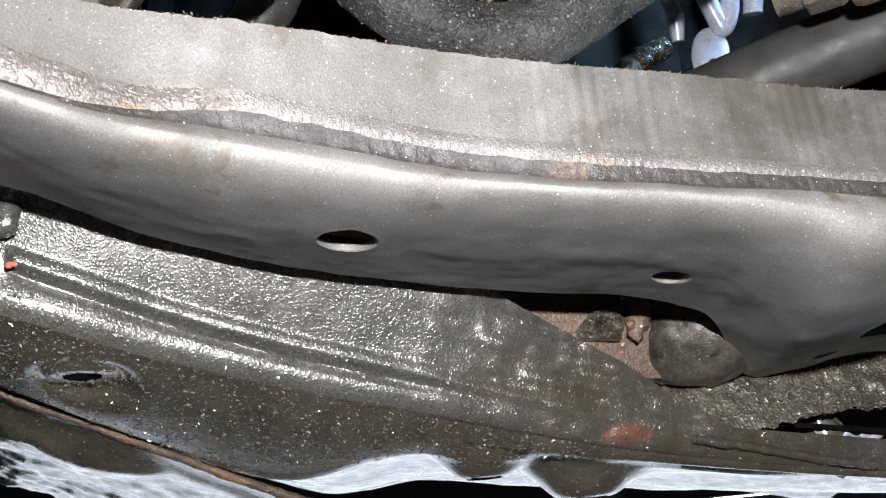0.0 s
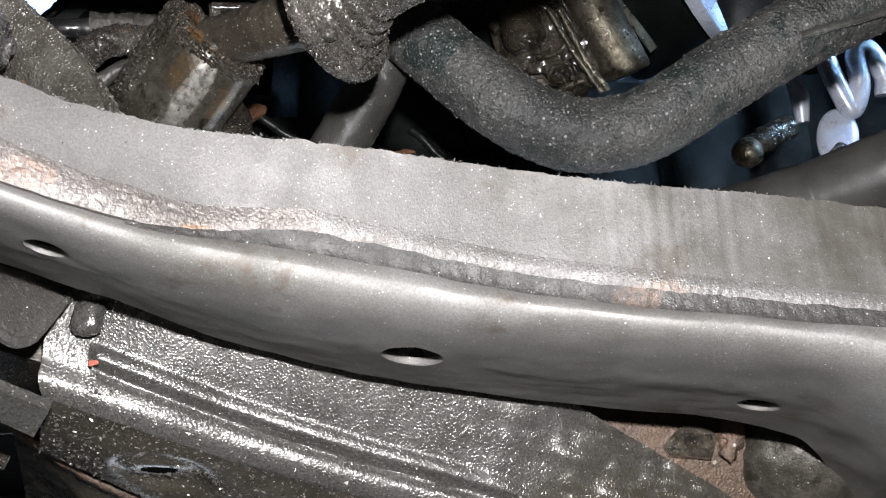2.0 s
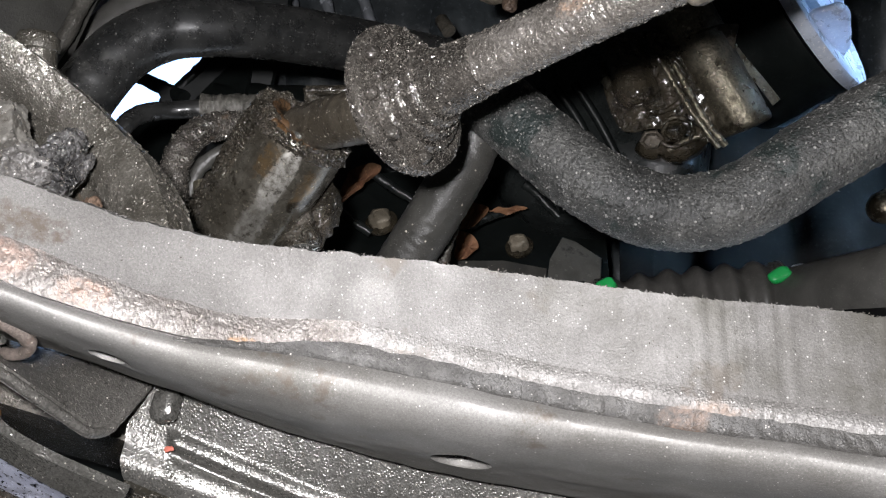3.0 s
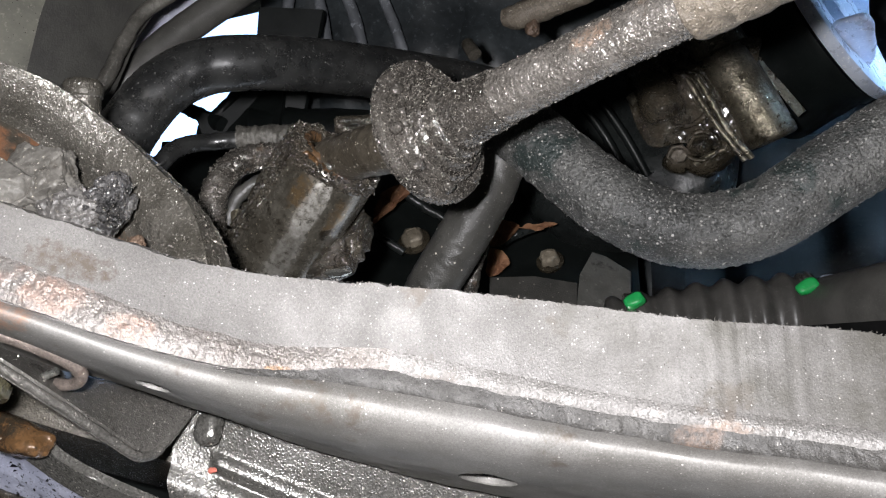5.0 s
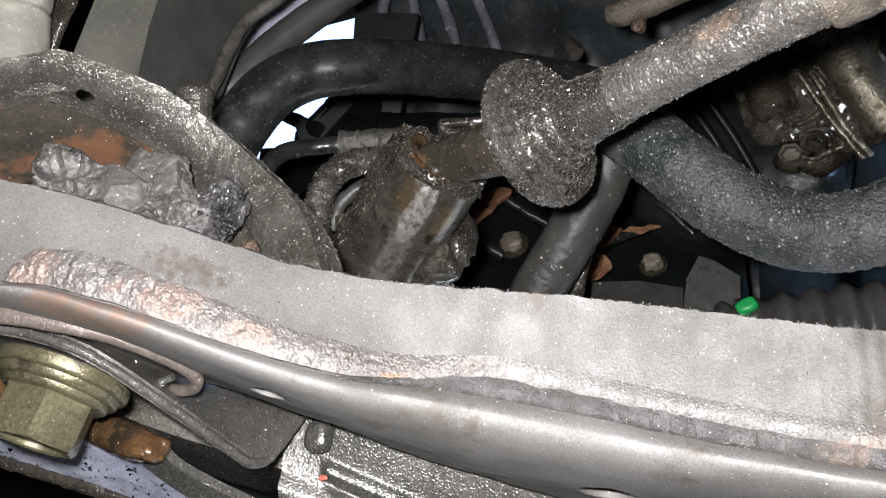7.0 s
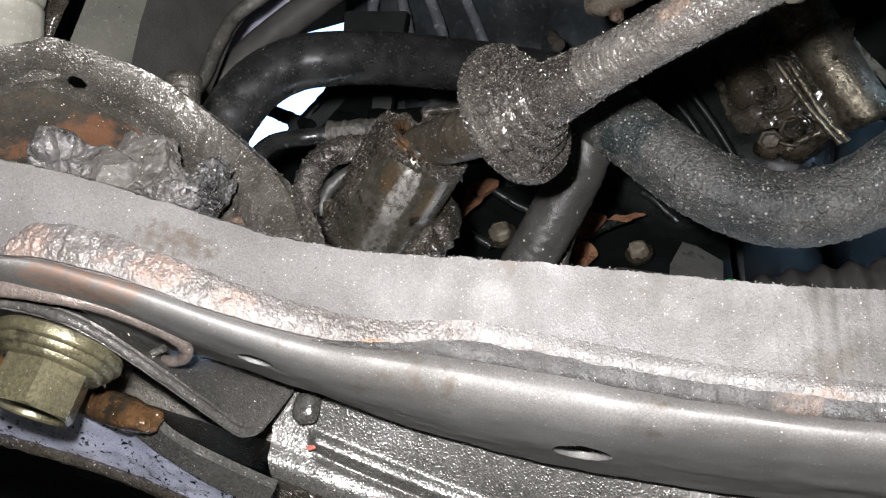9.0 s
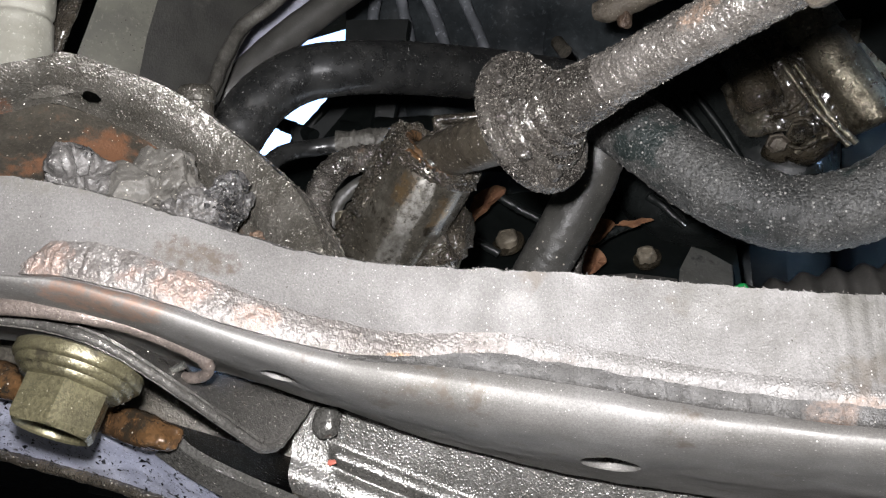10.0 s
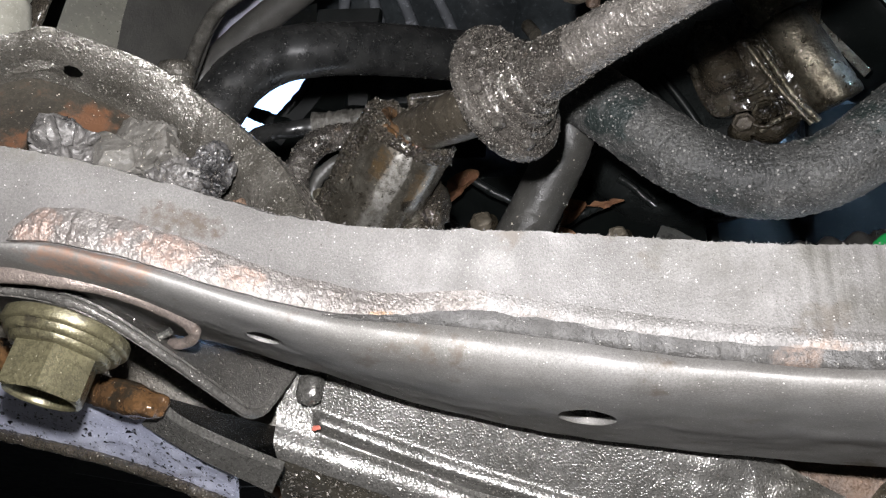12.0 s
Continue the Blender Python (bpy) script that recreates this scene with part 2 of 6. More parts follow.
GRIT_BLACK = surface("gritty_black_rubber", (0.125, 0.114, 0.10), (0.05, 0.045, 0.039), 0.22, 0.45, 1900, 0.8, 0.00028, (0.17, 0.125, 0.09), 55, 0.62, spots=0.25, spot_scale=1300, spot_colour=(0.5, 0.48, 0.44), mottle=0.4, spec=1.0, pebble=1.8, pebble_scale=1150, fine_amount=0.15, swell=0.05)
HOSE = surface("dusty_hose_rubber", (0.112, 0.111, 0.104), (0.042, 0.043, 0.041), 0.5, 0.05, 1300, 0.9, 0.0005, (0.020, 0.028, 0.026), 32, 0.54, spots=0.5, spot_colour=(0.29, 0.285, 0.265), spot_scale=640, mottle=0.6, pebble=1.2, pebble_scale=760, fine_amount=0.7, swell=0.15, blotch=34)
SMOOTH_HOSE = surface("smooth_hose_rubber", (0.030, 0.0302, 0.029), (0.012, 0.0125, 0.0125), 0.30, 0.0, 1200, 0.25, 0.00010, (0.06, 0.059, 0.055), 30, 0.60, spots=0.3, spot_colour=(0.13, 0.127, 0.12), spot_scale=1000, spec=0.8, mottle=0.3, pebble=0.45, pebble_scale=1100, fine_amount=0.3, swell=0.15)
SHAFT = surface("gritty_shaft", (0.225, 0.208, 0.188), (0.125, 0.114, 0.10), 0.24, 0.4, 1900, 0.8, 0.00022, (0.20, 0.15, 0.11), 34, 0.62, spots=0.25, spot_scale=1300, spot_colour=(0.5, 0.47, 0.42), mottle=0.5, spec=0.9, pebble=1.5, pebble_scale=1500, fine_amount=0.25, swell=0.1,
                patches=[((0.031, 0.224, 0.628), ((0.007, -0.003, 0.001), (0.3, 0.6, 0), (-0.001, 0, 0.004)), (0.30, 0.21, 0.15), 0.5, 0.8, 0.9)])
CLEAN = surface("wiped_steel", (0.30, 0.265, 0.205), (0.19, 0.162, 0.118), 0.32, 0.5, 900, 0.6, 0.0003, (0.11, 0.088, 0.055), 90, 0.54, mottle=0.3, spots=0.08, spot_scale=1200)
TAR = surface("oily_grime", (0.07, 0.06, 0.046), (0.028, 0.024, 0.018), 0.17, 0.3, 1300, 1.0, 0.0006, coat=0.3, spec=0.9, spots=0.3, spot_colour=(0.42, 0.39, 0.33), spot_scale=1200, pebble=1.4, pebble_scale=1350, fine_amount=0.2, swell=0.1)
ROD_OIL = surface("oil_filmed_rod", (0.085, 0.073, 0.055), (0.05, 0.042, 0.031), 0.34, 0.2, 1300, 0.8, 0.0003, (0.03, 0.025, 0.019), 80, 0.58, spots=0.35, spot_colour=(0.5, 0.46, 0.38), spot_scale=900, mottle=0.3, pebble=0.5, pebble_scale=1200, fine_amount=0.3, swell=0.1)
RUBBER_TORN = surface("torn_rubber", (0.155, 0.148, 0.139), (0.07, 0.066, 0.062), 0.45, 0.1, 900, 0.9, 0.00035, (0.04, 0.038, 0.036), 60, 0.58, pebble=0.8, pebble_scale=1000, spots=0.3, spot_colour=(0.5, 0.48, 0.45), spot_scale=1200, mottle=0.4, blotch=60)
DUST_CORE = surface("dusty_rubber_core", (0.145, 0.137, 0.122), (0.085, 0.08, 0.07), 0.55, 0.0, 900, 0.6, 0.0003, (0.07, 0.063, 0.052), 90, 0.57, spots=0.25, spot_colour=(0.5, 0.46, 0.38), spot_scale=1100, mottle=0.25, pebble=0.5, pebble_scale=1100, blotch=60)
CRACKED = surface("cracked_black_rubber", (0.095, 0.092, 0.09), (0.035, 0.034, 0.034), 0.26, 0.15, 700, 1.0, 0.0008, (0.015, 0.015, 0.015), 160, 0.52, spots=0.2, spot_colour=(0.5, 0.48, 0.45), spot_scale=900, mottle=0.3, pebble=0.9, pebble_scale=600, spec=0.8)
ARCH_PAINT = surface("bracket_paint", (0.135, 0.126, 0.108), (0.075, 0.069, 0.056), 0.32, 0.45, 2000, 0.9, 0.00024, spots=0.3, spot_colour=(0.6, 0.58, 0.53), spot_scale=1100, spec=0.9, mottle=0.4, pebble=1.2, pebble_scale=1500, fine_amount=0.3, swell=0.1,
                     patches=[((-0.160, 0.155, 0.600), ((0.012, 0.006, 0.002), (-0.2, 0.4, 0), (0, 0, 0.004)), (0.19, 0.085, 0.045), 0.5, 0.8, 1.0)])
INNER_RUST = surface("inner_rust", (0.075, 0.067, 0.052), (0.044, 0.039, 0.031), 0.42, 0.15, 900, 0.8, 0.0002, (0.15, 0.074, 0.04), 30, 0.53, spots=0.1, spot_scale=1200, pebble=0.8, pebble_scale=1200, mottle=0.3)
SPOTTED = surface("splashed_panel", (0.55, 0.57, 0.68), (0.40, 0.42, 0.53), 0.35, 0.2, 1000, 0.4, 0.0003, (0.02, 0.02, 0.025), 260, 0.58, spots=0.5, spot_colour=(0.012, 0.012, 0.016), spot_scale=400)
BEIGE = surface("dusty_beige", (0.34, 0.33, 0.28), (0.25, 0.242, 0.20), 0.55, 0.0, 500, 0.4, 0.0006, (0.14, 0.13, 0.10), 60, 0.66)
RAIL = surface("dim_beige_paint", (0.15, 0.147, 0.12), (0.11, 0.108, 0.09), 0.5, 0.0, 500, 0.3, 0.0005, (0.06, 0.057, 0.047), 30, 0.62)
GREY_PLASTIC = surface("grey_plastic", (0.085, 0.082, 0.075), (0.06, 0.058, 0.053), 0.48, 0.0, 1100, 0.5, 0.0003, spots=0.02, spot_scale=1500, spot_colour=(0.2, 0.19, 0.17), pebble=0.3, pebble_scale=1400, fine_amount=0.3, swell=0.25)
FLECKED = surface("flecked_grey_rubber", (0.060, 0.058, 0.052), (0.038, 0.037, 0.033), 0.42, 0.0, 1100, 0.8, 0.00016, spots=0.08, pebble=0.9, pebble_scale=1200, fine_amount=0.3, swell=0.25)
SHROUD = surface("matt_black_shroud", (0.085, 0.098, 0.105), (0.030, 0.035, 0.038), 0.40, 0.0, 200, 0.2, 0.001, spec=0.4, blotch=9, mottle=0.2)
# black vanes coloured pale, for the hazy torch reflections on them
VANE = surface("glare_pale_vane", (0.38, 0.40, 0.43), (0.15, 0.16, 0.175), 0.5, 0.0, 200, 0.2, 0.001, spec=0.3, blotch=14)
SHINE = surface("greenish_black_plastic", (0.02, 0.023, 0.022), (0.012, 0.014, 0.0135), 0.3, 0.0, 400, 0.4, 0.0006, spec=0.5, blotch=40)
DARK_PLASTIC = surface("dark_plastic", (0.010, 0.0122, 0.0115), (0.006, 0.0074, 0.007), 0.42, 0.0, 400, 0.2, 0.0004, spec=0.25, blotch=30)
BOOT = surface("boot_rubber", (0.08, 0.076, 0.07), (0.05, 0.048, 0.044), 0.4, 0.0, 700, 0.3, 0.0004)
CAST = surface("cast_aluminium", (0.30, 0.27, 0.205), (0.15, 0.13, 0.092), 0.33, 0.75, 600, 0.8, 0.0005, (0.045, 0.038, 0.026), 38, 0.55, spots=0.1, blotch=60, pebble=0.6, pebble_scale=600, mottle=0.35)
PUMP_DARK = surface("oily_pump", (0.075, 0.062, 0.042), (0.03, 0.025, 0.017), 0.20, 0.35, 700, 1.0, 0.0008, (0.012, 0.010, 0.008), 50, 0.55, coat=0.5, spots=0.08, spot_colour=(0.3, 0.26, 0.19), spot_scale=900, pebble=0.8, pebble_scale=600)
# steel with the blue of daylight put into its colour
SKY_TINTED_STEEL = surface("sky_tinted_steel", (0.70, 0.75, 0.85), (0.55, 0.60, 0.70), 0.32, 0.2, 500, 0.2, 0.0003, (0.05, 0.05, 0.06), 60, 0.68)
GREEN = surface("green_paint", (0.02, 0.42, 0.10), (0.015, 0.30, 0.07), 0.35, 0.0, 500, 0.3, 0.0003)
CLAMP = surface("clamp_steel", (0.55, 0.55, 0.5), (0.4, 0.4, 0.37), 0.25, 0.9, 800, 0.3, 0.0002)
LEAF = surface("dead_leaf", (0.32, 0.165, 0.085), (0.19, 0.088, 0.046), 0.7, 0.0, 400, 0.6, 0.0006)
PALE = surface("pale_bolt", (0.33, 0.285, 0.215), (0.18, 0.155, 0.115), 0.55, 0.2, 500, 0.5, 0.0005, (0.09, 0.07, 0.05), 120, 0.58)
LINE_BROWN = surface("grimy_brown", (0.17, 0.145, 0.113), (0.10, 0.083, 0.062), 0.5, 0.1, 900, 0.8, 0.0005, (0.055, 0.047, 0.036), 60, 0.58, spots=0.2, spot_scale=1400, mottle=0.35, pebble=0.7, pebble_scale=1300)
PALE_BODY = surface("pale_body_paint", (0.60, 0.61, 0.72), (0.45, 0.46, 0.56), 0.45, 0.0, 400, 0.3, 0.0004, blotch=30)
AMBER = surface("amber_grease", (0.115, 0.068, 0.036), (0.05, 0.03, 0.018), 0.18, 0.2, 700, 0.6, 0.0003, (0.07, 0.045, 0.025), 90, 0.56, coat=0.5, swell=0.6)
FOIL = surface("dull_foil", (0.135, 0.128, 0.112), (0.07, 0.066, 0.057), 0.45, 0.2, 700, 0.8, 0.0007, mottle=0.4)
CONCRETE = surface("concrete", (0.13, 0.125, 0.118), (0.08, 0.077, 0.073), 0.8, 0.0, 120, 0.4, 0.002, blotch=4)
DULL = surface("dull_dark_wall", (0.06, 0.06, 0.06), (0.04, 0.04, 0.04), 0.8, 0.0, 120, 0.3, 0.002, blotch=4)
TAB = surface("tab_paint", (0.16, 0.152, 0.138), (0.11, 0.105, 0.095), 0.34, 0.45, 1500, 0.9, 0.0002, spots=0.18, spot_colour=(0.55, 0.53, 0.48), spot_scale=1300, mottle=0.5, pebble=1.1, pebble_scale=1500, fine_amount=0.3, swell=0.2)
LEDGE = surface("dusty_ledge", (0.10, 0.098, 0.088), (0.06, 0.059, 0.052), 0.55, 0.0, 300, 0.5, 0.0006, (0.03, 0.029, 0.026), 40, 0.58, blotch=40)
SHIELD = surface("fibre_shield", (0.04, 0.039, 0.034), (0.028, 0.027, 0.024), 0.65, 0.0, 900, 0.5, 0.0005, (0.065, 0.062, 0.054), 40, 0.62)
DOME = surface("dull_housing", (0.115, 0.104, 0.085), (0.052, 0.047, 0.037), 0.40, 0.25, 900, 0.6, 0.0003, (0.03, 0.026, 0.019), 90, 0.54, spots=0.08, spot_colour=(0.5, 0.45, 0.36), spot_scale=1300, mottle=0.4, pebble=0.6, pebble_scale=1300)
SKIRT = surface("caked_dirt", (0.17, 0.155, 0.12), (0.09, 0.083, 0.065), 0.28, 0.25, 1100, 1.0, 0.0005, spots=0.16, spot_colour=(0.5, 0.46, 0.36), spot_scale=900, mottle=0.6, spec=0.8, pebble=1.3, pebble_scale=800, fine_amount=0.3, swell=0.25)
GLINT = surface("wet_grit", (0.27, 0.248, 0.217), (0.09, 0.081, 0.07), 0.29, 0.5, 300, 0.1, 0.0001, spec=1.0, blotch=700)
DARK_GLINT = surface("oily_black_grit", (0.16, 0.14, 0.115), (0.04, 0.035, 0.028), 0.16, 0.4, 300, 0.1, 0.0001, spec=1.0, blotch=700)
DUST = surface("dry_pale_dust", (0.25, 0.245, 0.23), (0.13, 0.128, 0.12), 0.6, 0.0, 300, 0.1, 0.0001, blotch=500)
DROP_BLACK = surface("black_oil_drop", (0.012, 0.012, 0.015), (0.008, 0.008, 0.010), 0.15, 0.0, 300, 0.1, 0.0001, blotch=500)
# lightless black for the added backdrop, in place of deep shade
BACKDROP_BLACK = surface("backdrop_black", (0.014, 0.014, 0.013), (0.007, 0.007, 0.0065), 0.9, 0.0, 300, 0.2, 0.0008, spec=0.0, blotch=40)
# matt black that puts shade into the colour of added sheets
INNER_BLACK = surface("shade_black", (0.006, 0.006, 0.006), (0.003, 0.003, 0.003), 0.9, 0.0, 300, 0.1, 0.0001, spec=0.02)
RED = surface("red_mark", (0.50, 0.14, 0.10), (0.36, 0.16, 0.12), 0.5, 0.0, 500, 0.3, 0.0003)


# ---- helpers for meshes ----
def part(name, bm, material, parent=None, label="", smooth=True):
    me = bpy.data.meshes.new(name)
    bm.normal_update()
    bm.to_mesh(me)
    bm.free()
    me.materials.append(material)
    if smooth:
        me.shade_smooth()
        me.set_sharp_from_angle(angle=radians(48))
    ob = new(name, me)
    ob.parent = parent
    if label:
        ob["label"] = label
    return ob


def thing(name, label, category, group="", kind=""):
    return tagged(new(name), label, category, group, kind)


def spline(points, count, closed=False):
    """Catmull-Rom through the points, count samples."""
    p = np.array(points, float)
    p = np.vstack([2 * p[0] - p[1], p, 2 * p[-1] - p[-2]])
    u = np.linspace(0, len(p) - 3 - 1e-9, count)
    i = u.astype(int)
    f = (u - i)[:, None]
    a, b, c, d = p[i], p[i + 1], p[i + 2], p[i + 3]
    return 0.5 * (2 * b + (c - a) * f + (2 * a - 5 * b + 4 * c - d) * f ** 2 + (3 * b - a - 3 * c + d) * f ** 3)


def lump(p, scale, amount, octaves=3):
    """Smooth pseudo-random offset at a place."""
    return amount * noise.fractal(Vector(p) * scale, 1.0, 2.0, octaves)


def grid(rows, thick=None):
    """A sheet from rows of places; with thick, a vector or a length, closed to a plate."""
    bm = bmesh.new()
    vs = [[bm.verts.new(p) for p in row] for row in rows]
    for i in range(len(vs) - 1):
        for j in range(len(vs[0]) - 1):
            bm.faces.new((vs[i][j], vs[i][j + 1], vs[i + 1][j + 1], vs[i + 1][j]))
    if thick is not None:
        t = Vector(thick)
        wt = [[bm.verts.new(Vector(p) + t) for p in row] for row in rows]
        for i in range(len(wt) - 1):
            for j in range(len(wt[0]) - 1):
                bm.faces.new((wt[i][j], wt[i + 1][j], wt[i + 1][j + 1], wt[i][j + 1]))
        n, m = len(vs), len(vs[0])
        for j in range(m - 1):
            bm.faces.new((vs[0][j], wt[0][j], wt[0][j + 1], vs[0][j + 1]))
            bm.faces.new((vs[n - 1][j], vs[n - 1][j + 1], wt[n - 1][j + 1], wt[n - 1][j]))
        for i in range(n - 1):
            bm.faces.new((vs[i][0], vs[i + 1][0], wt[i + 1][0], wt[i][0]))
            bm.faces.new((vs[i][m - 1], wt[i][m - 1], wt[i + 1][m - 1], vs[i + 1][m - 1]))
    bmesh.ops.recalc_face_normals(bm, faces=bm.faces)
    return bm


def tube(points, radius, count=120, seg=40, rough=0.0, rough_scale=300.0, flat=1.0, flat_axis=(0, 0, 1), wave=None, cap=True):
    """A round body along a spline; radius is a number or one for each point; wave(s, a) adds to it."""
    path = spline(points, count)
    rad = np.full(count, radius) if np.isscalar(radius) else np.interp(np.linspace(0, 1, count), np.linspace(0, 1, len(radius)), radius)
    bm = bmesh.new()
    rings = []
    ref = Vector((0.13, 0.2, 0.97))
    length = 0.0
    for k in range(count):
        t = Vector(path[min(k + 1, count - 1)] - path[max(k - 1, 0)]).normalized()
        ref = (ref - t * ref.dot(t)).normalized()
        side = t.cross(ref)
        if k:
            length += float(np.linalg.norm(path[k] - path[k - 1]))
        ring = []
        for j in range(seg):
            a = 2 * math.pi * j / seg
            r = float(rad[k])
            if wave:
                r += wave(length, a)
            off = ref * math.cos(a) + side * math.sin(a)
            p = Vector(path[k]) + off * r
            if flat != 1.0:
                fa = Vector(flat_axis)
                p = p - fa * ((p - Vector(path[k])).dot(fa) * (1 - flat))
            if rough:
                p = p + off * lump(p, rough_scale, rough)
            ring.append(bm.verts.new(p))
        rings.append(ring)
    for k in range(count - 1):
        for j in range(seg):
            bm.faces.new((rings[k][j], rings[k][(j + 1) % seg], rings[k + 1][(j + 1) % seg], rings[k + 1][j]))
    if cap:
        bm.faces.new(rings[0][::-1])
        bm.faces.new(rings[-1])
    bmesh.ops.recalc_face_normals(bm, faces=bm.faces)
    return bm


def frame_on(at, axis, up=(0, 0, 1)):
    """A pose at a place whose z is the axis."""
    z = Vector(axis).normalized()
    x = Vector(up).cross(z)
    if x.length < 1e-4:
        x = Vector((1, 0, 0))
    x.normalize()
    y = z.cross(x)
    m = Matrix((x, y, z)).transposed().to_4x4()
    m.translation = at
    return m


def lathe(profile, at, axis, seg=48, rough=0.0, rough_scale=300.0, sides=None):
    """A turned body: (radius, height) pairs along the axis; sides makes it a prism with flats."""
    m = frame_on(at, axis)
    bm = bmesh.new()
    rings = []
    for r, h, *flag in profile:
        ring = []
        for j in range(seg):
            a = 2 * math.pi * j / seg
            rr = r
            if sides and not flag:
                w = math.pi / sides
                rr = r * math.cos(w) / math.cos((a % (2 * w)) - w)
            p = m @ Vector((rr * math.cos(a), rr * math.sin(a), h))
            if rough:
                p = p + (p - m.translation).normalized() * lump(p, rough_scale, rough)
            ring.append(bm.verts.new(p))
        rings.append(ring)
    for k in range(len(rings) - 1):
        for j in range(seg):
            bm.faces.new((rings[k][j], rings[k][(j + 1) % seg], rings[k + 1][(j + 1) % seg], rings[k + 1][j]))
    for ring in (rings[0], rings[-1]):
        if len({tuple(round(c, 6) for c in v.co) for v in ring}) > 2:
            bm.faces.new(ring)
    bmesh.ops.remove_doubles(bm, verts=bm.verts, dist=1e-6)
    bmesh.ops.recalc_face_normals(bm, faces=bm.faces)
    return bm


def blob(at, size, rough=0.2, scale=120.0, sub=4, sharp=False, turn=(0, 0, 0)):
    """An uneven lump."""
    bm = bmesh.new()
    bmesh.ops.create_icosphere(bm, subdivisions=sub, radius=1.0)
    rot = Euler([radians(a) for a in turn]).to_matrix()
    for v in bm.verts:
        q = v.co.copy()
        if sharp:
            q = Vector([math.copysign(abs(c) ** 0.6, c) for c in q])
        p = rot @ Vector((q.x * size[0], q.y * size[1], q.z * size[2]))
        w = Vector(at) + p
        v.co = w + p * (noise.fractal(w * scale, 1.0, 2.0, 4) * rough + ((abs(noise.noise(w * scale * 0.6)) + 0.9 * (noise.voronoi(w * scale * 1.1)[0][0] - 0.4)) * rough if sharp else 0))
    return bm


def grains(places, size, seed=1):
    """Loose grit: small four-sided crumbs at the places, in one mesh."""
    rng = random.Random(seed)
    verts, faces = [], []
    for p in places:
        s = size * rng.uniform(0.4, 1.3)
        k = len(verts)
        for _ in range(5):
            verts.append(tuple(c + rng.gauss(0, s) for c in p))
        faces += [(k, k + 1, k + 2), (k, k + 2, k + 3), (k, k + 3, k + 1), (k + 1, k + 2, k + 4), (k + 2, k + 3, k + 4), (k + 3, k + 1, k + 4)]
    bm = bmesh.new()
    vs = [bm.verts.new(v) for v in verts]
    for f in faces:
        bm.faces.new([vs[i] for i in f])
    bmesh.ops.recalc_face_normals(bm, faces=bm.faces)
    return bm


def scatter(ob, count, size, material, name="grit", label="", seed=1, keep=None, squash=0.6):
    """Loose grit over a part: small sharp crumbs, in one mesh under it."""
    rng_ = np.random.default_rng(seed)
    me = ob.data
    co_ = np.empty(len(me.vertices) * 3)
    me.vertices.foreach_get("co", co_)
    co_ = co_.reshape(-1, 3)
    me.calc_loop_triangles()
    tri = np.empty(len(me.loop_triangles) * 3, dtype=np.int32)
    me.loop_triangles.foreach_get("vertices", tri)
    tri = tri.reshape(-1, 3)
    a, b, c = co_[tri[:, 0]], co_[tri[:, 1]], co_[tri[:, 2]]
    area = np.linalg.norm(np.cross(b - a, c - a), axis=1)
    if keep:
        mid_ = (a + b + c) / 3
        area = area * np.array([keep(*p) for p in mid_])
    pick = rng_.choice(len(tri), count, p=area / area.sum())
    u, w = rng_.random((2, count, 1))
    flip = (u + w) > 1
    u, w = np.where(flip, 1 - u, u), np.where(flip, 1 - w, w)
    at = a[pick] + (b - a)[pick] * u + (c - a)[pick] * w
    base = np.array([(1, 0, 0), (-0.5, 0.87, 0), (-0.5, -0.87, 0), (0, 0, 1), (0, 0, -1)])
    turn = rng_.normal(size=(count, 3, 3))
    turn, _ = np.linalg.qr(turn)
    big_ = size * rng_.lognormal(0.0, 0.45, (count, 1, 1))
    pts = (base * np.array([1, 1, squash])) @ turn * big_ + rng_.normal(0, 0.18, (count, 5, 3)) * big_ + at[:, None, :]
    f = np.array([(0, 1, 3), (1, 2, 3), (2, 0, 3), (1, 0, 4), (2, 1, 4), (0, 2, 4)])
    faces = (f[None] + 5 * np.arange(count)[:, None, None]).reshape(-1, 3)
    out = bpy.data.meshes.new(name)
    out.from_pydata(pts.reshape(-1, 3).tolist(), [], faces.tolist())
    out.materials.append(material)
    g = new(name, out)
    g.parent = ob
    if label:
        g["label"] = label
    return tagged(g, kind="stuff")


# ---- the place round about ----
def slab(name, lo, hi, material, label, category):
    bm = bmesh.new()
    bmesh.ops.create_cube(bm, size=1.0)
    for v in bm.verts:
        v.co = [lo[k] + (hi[k] - lo[k]) * (v.co[k] + 0.5) for k in range(3)]
    return tagged(part(name, bm, material, None, "", False), label, category, "", "structure")


slab("ground", (-1.5, -1.6, -0.05), (1.5, 1.6, 0.0), CONCRETE, "bare grey concrete garage floor below the car", "floor")
# unseen walls and ceiling, added to shut out ambient sky light
slab("wall_south", (-1.5, -1.65, 0.0), (1.5, -1.6, 1.9), DULL, "unseen plain dull dark wall, added to keep sky light out", "wall")
slab("wall_west", (-1.55, -1.6, 0.0), (-1.5, 1.6, 1.9), DULL, "unseen plain dull dark wall, added to keep sky light out", "wall")
slab("wall_east", (1.5, -1.6, 0.0), (1.55, 1.6, 1.9), DULL, "unseen plain dull dark wall, added to keep sky light out", "wall")
# unseen panel, added to keep the slot's daylight off the parts above
slab("blocker_panel", (-0.8, 0.42, 0.60), (0.8, 1.05, 0.606), INNER_BLACK, "unseen plain black panel, added to block light from below", "panel")
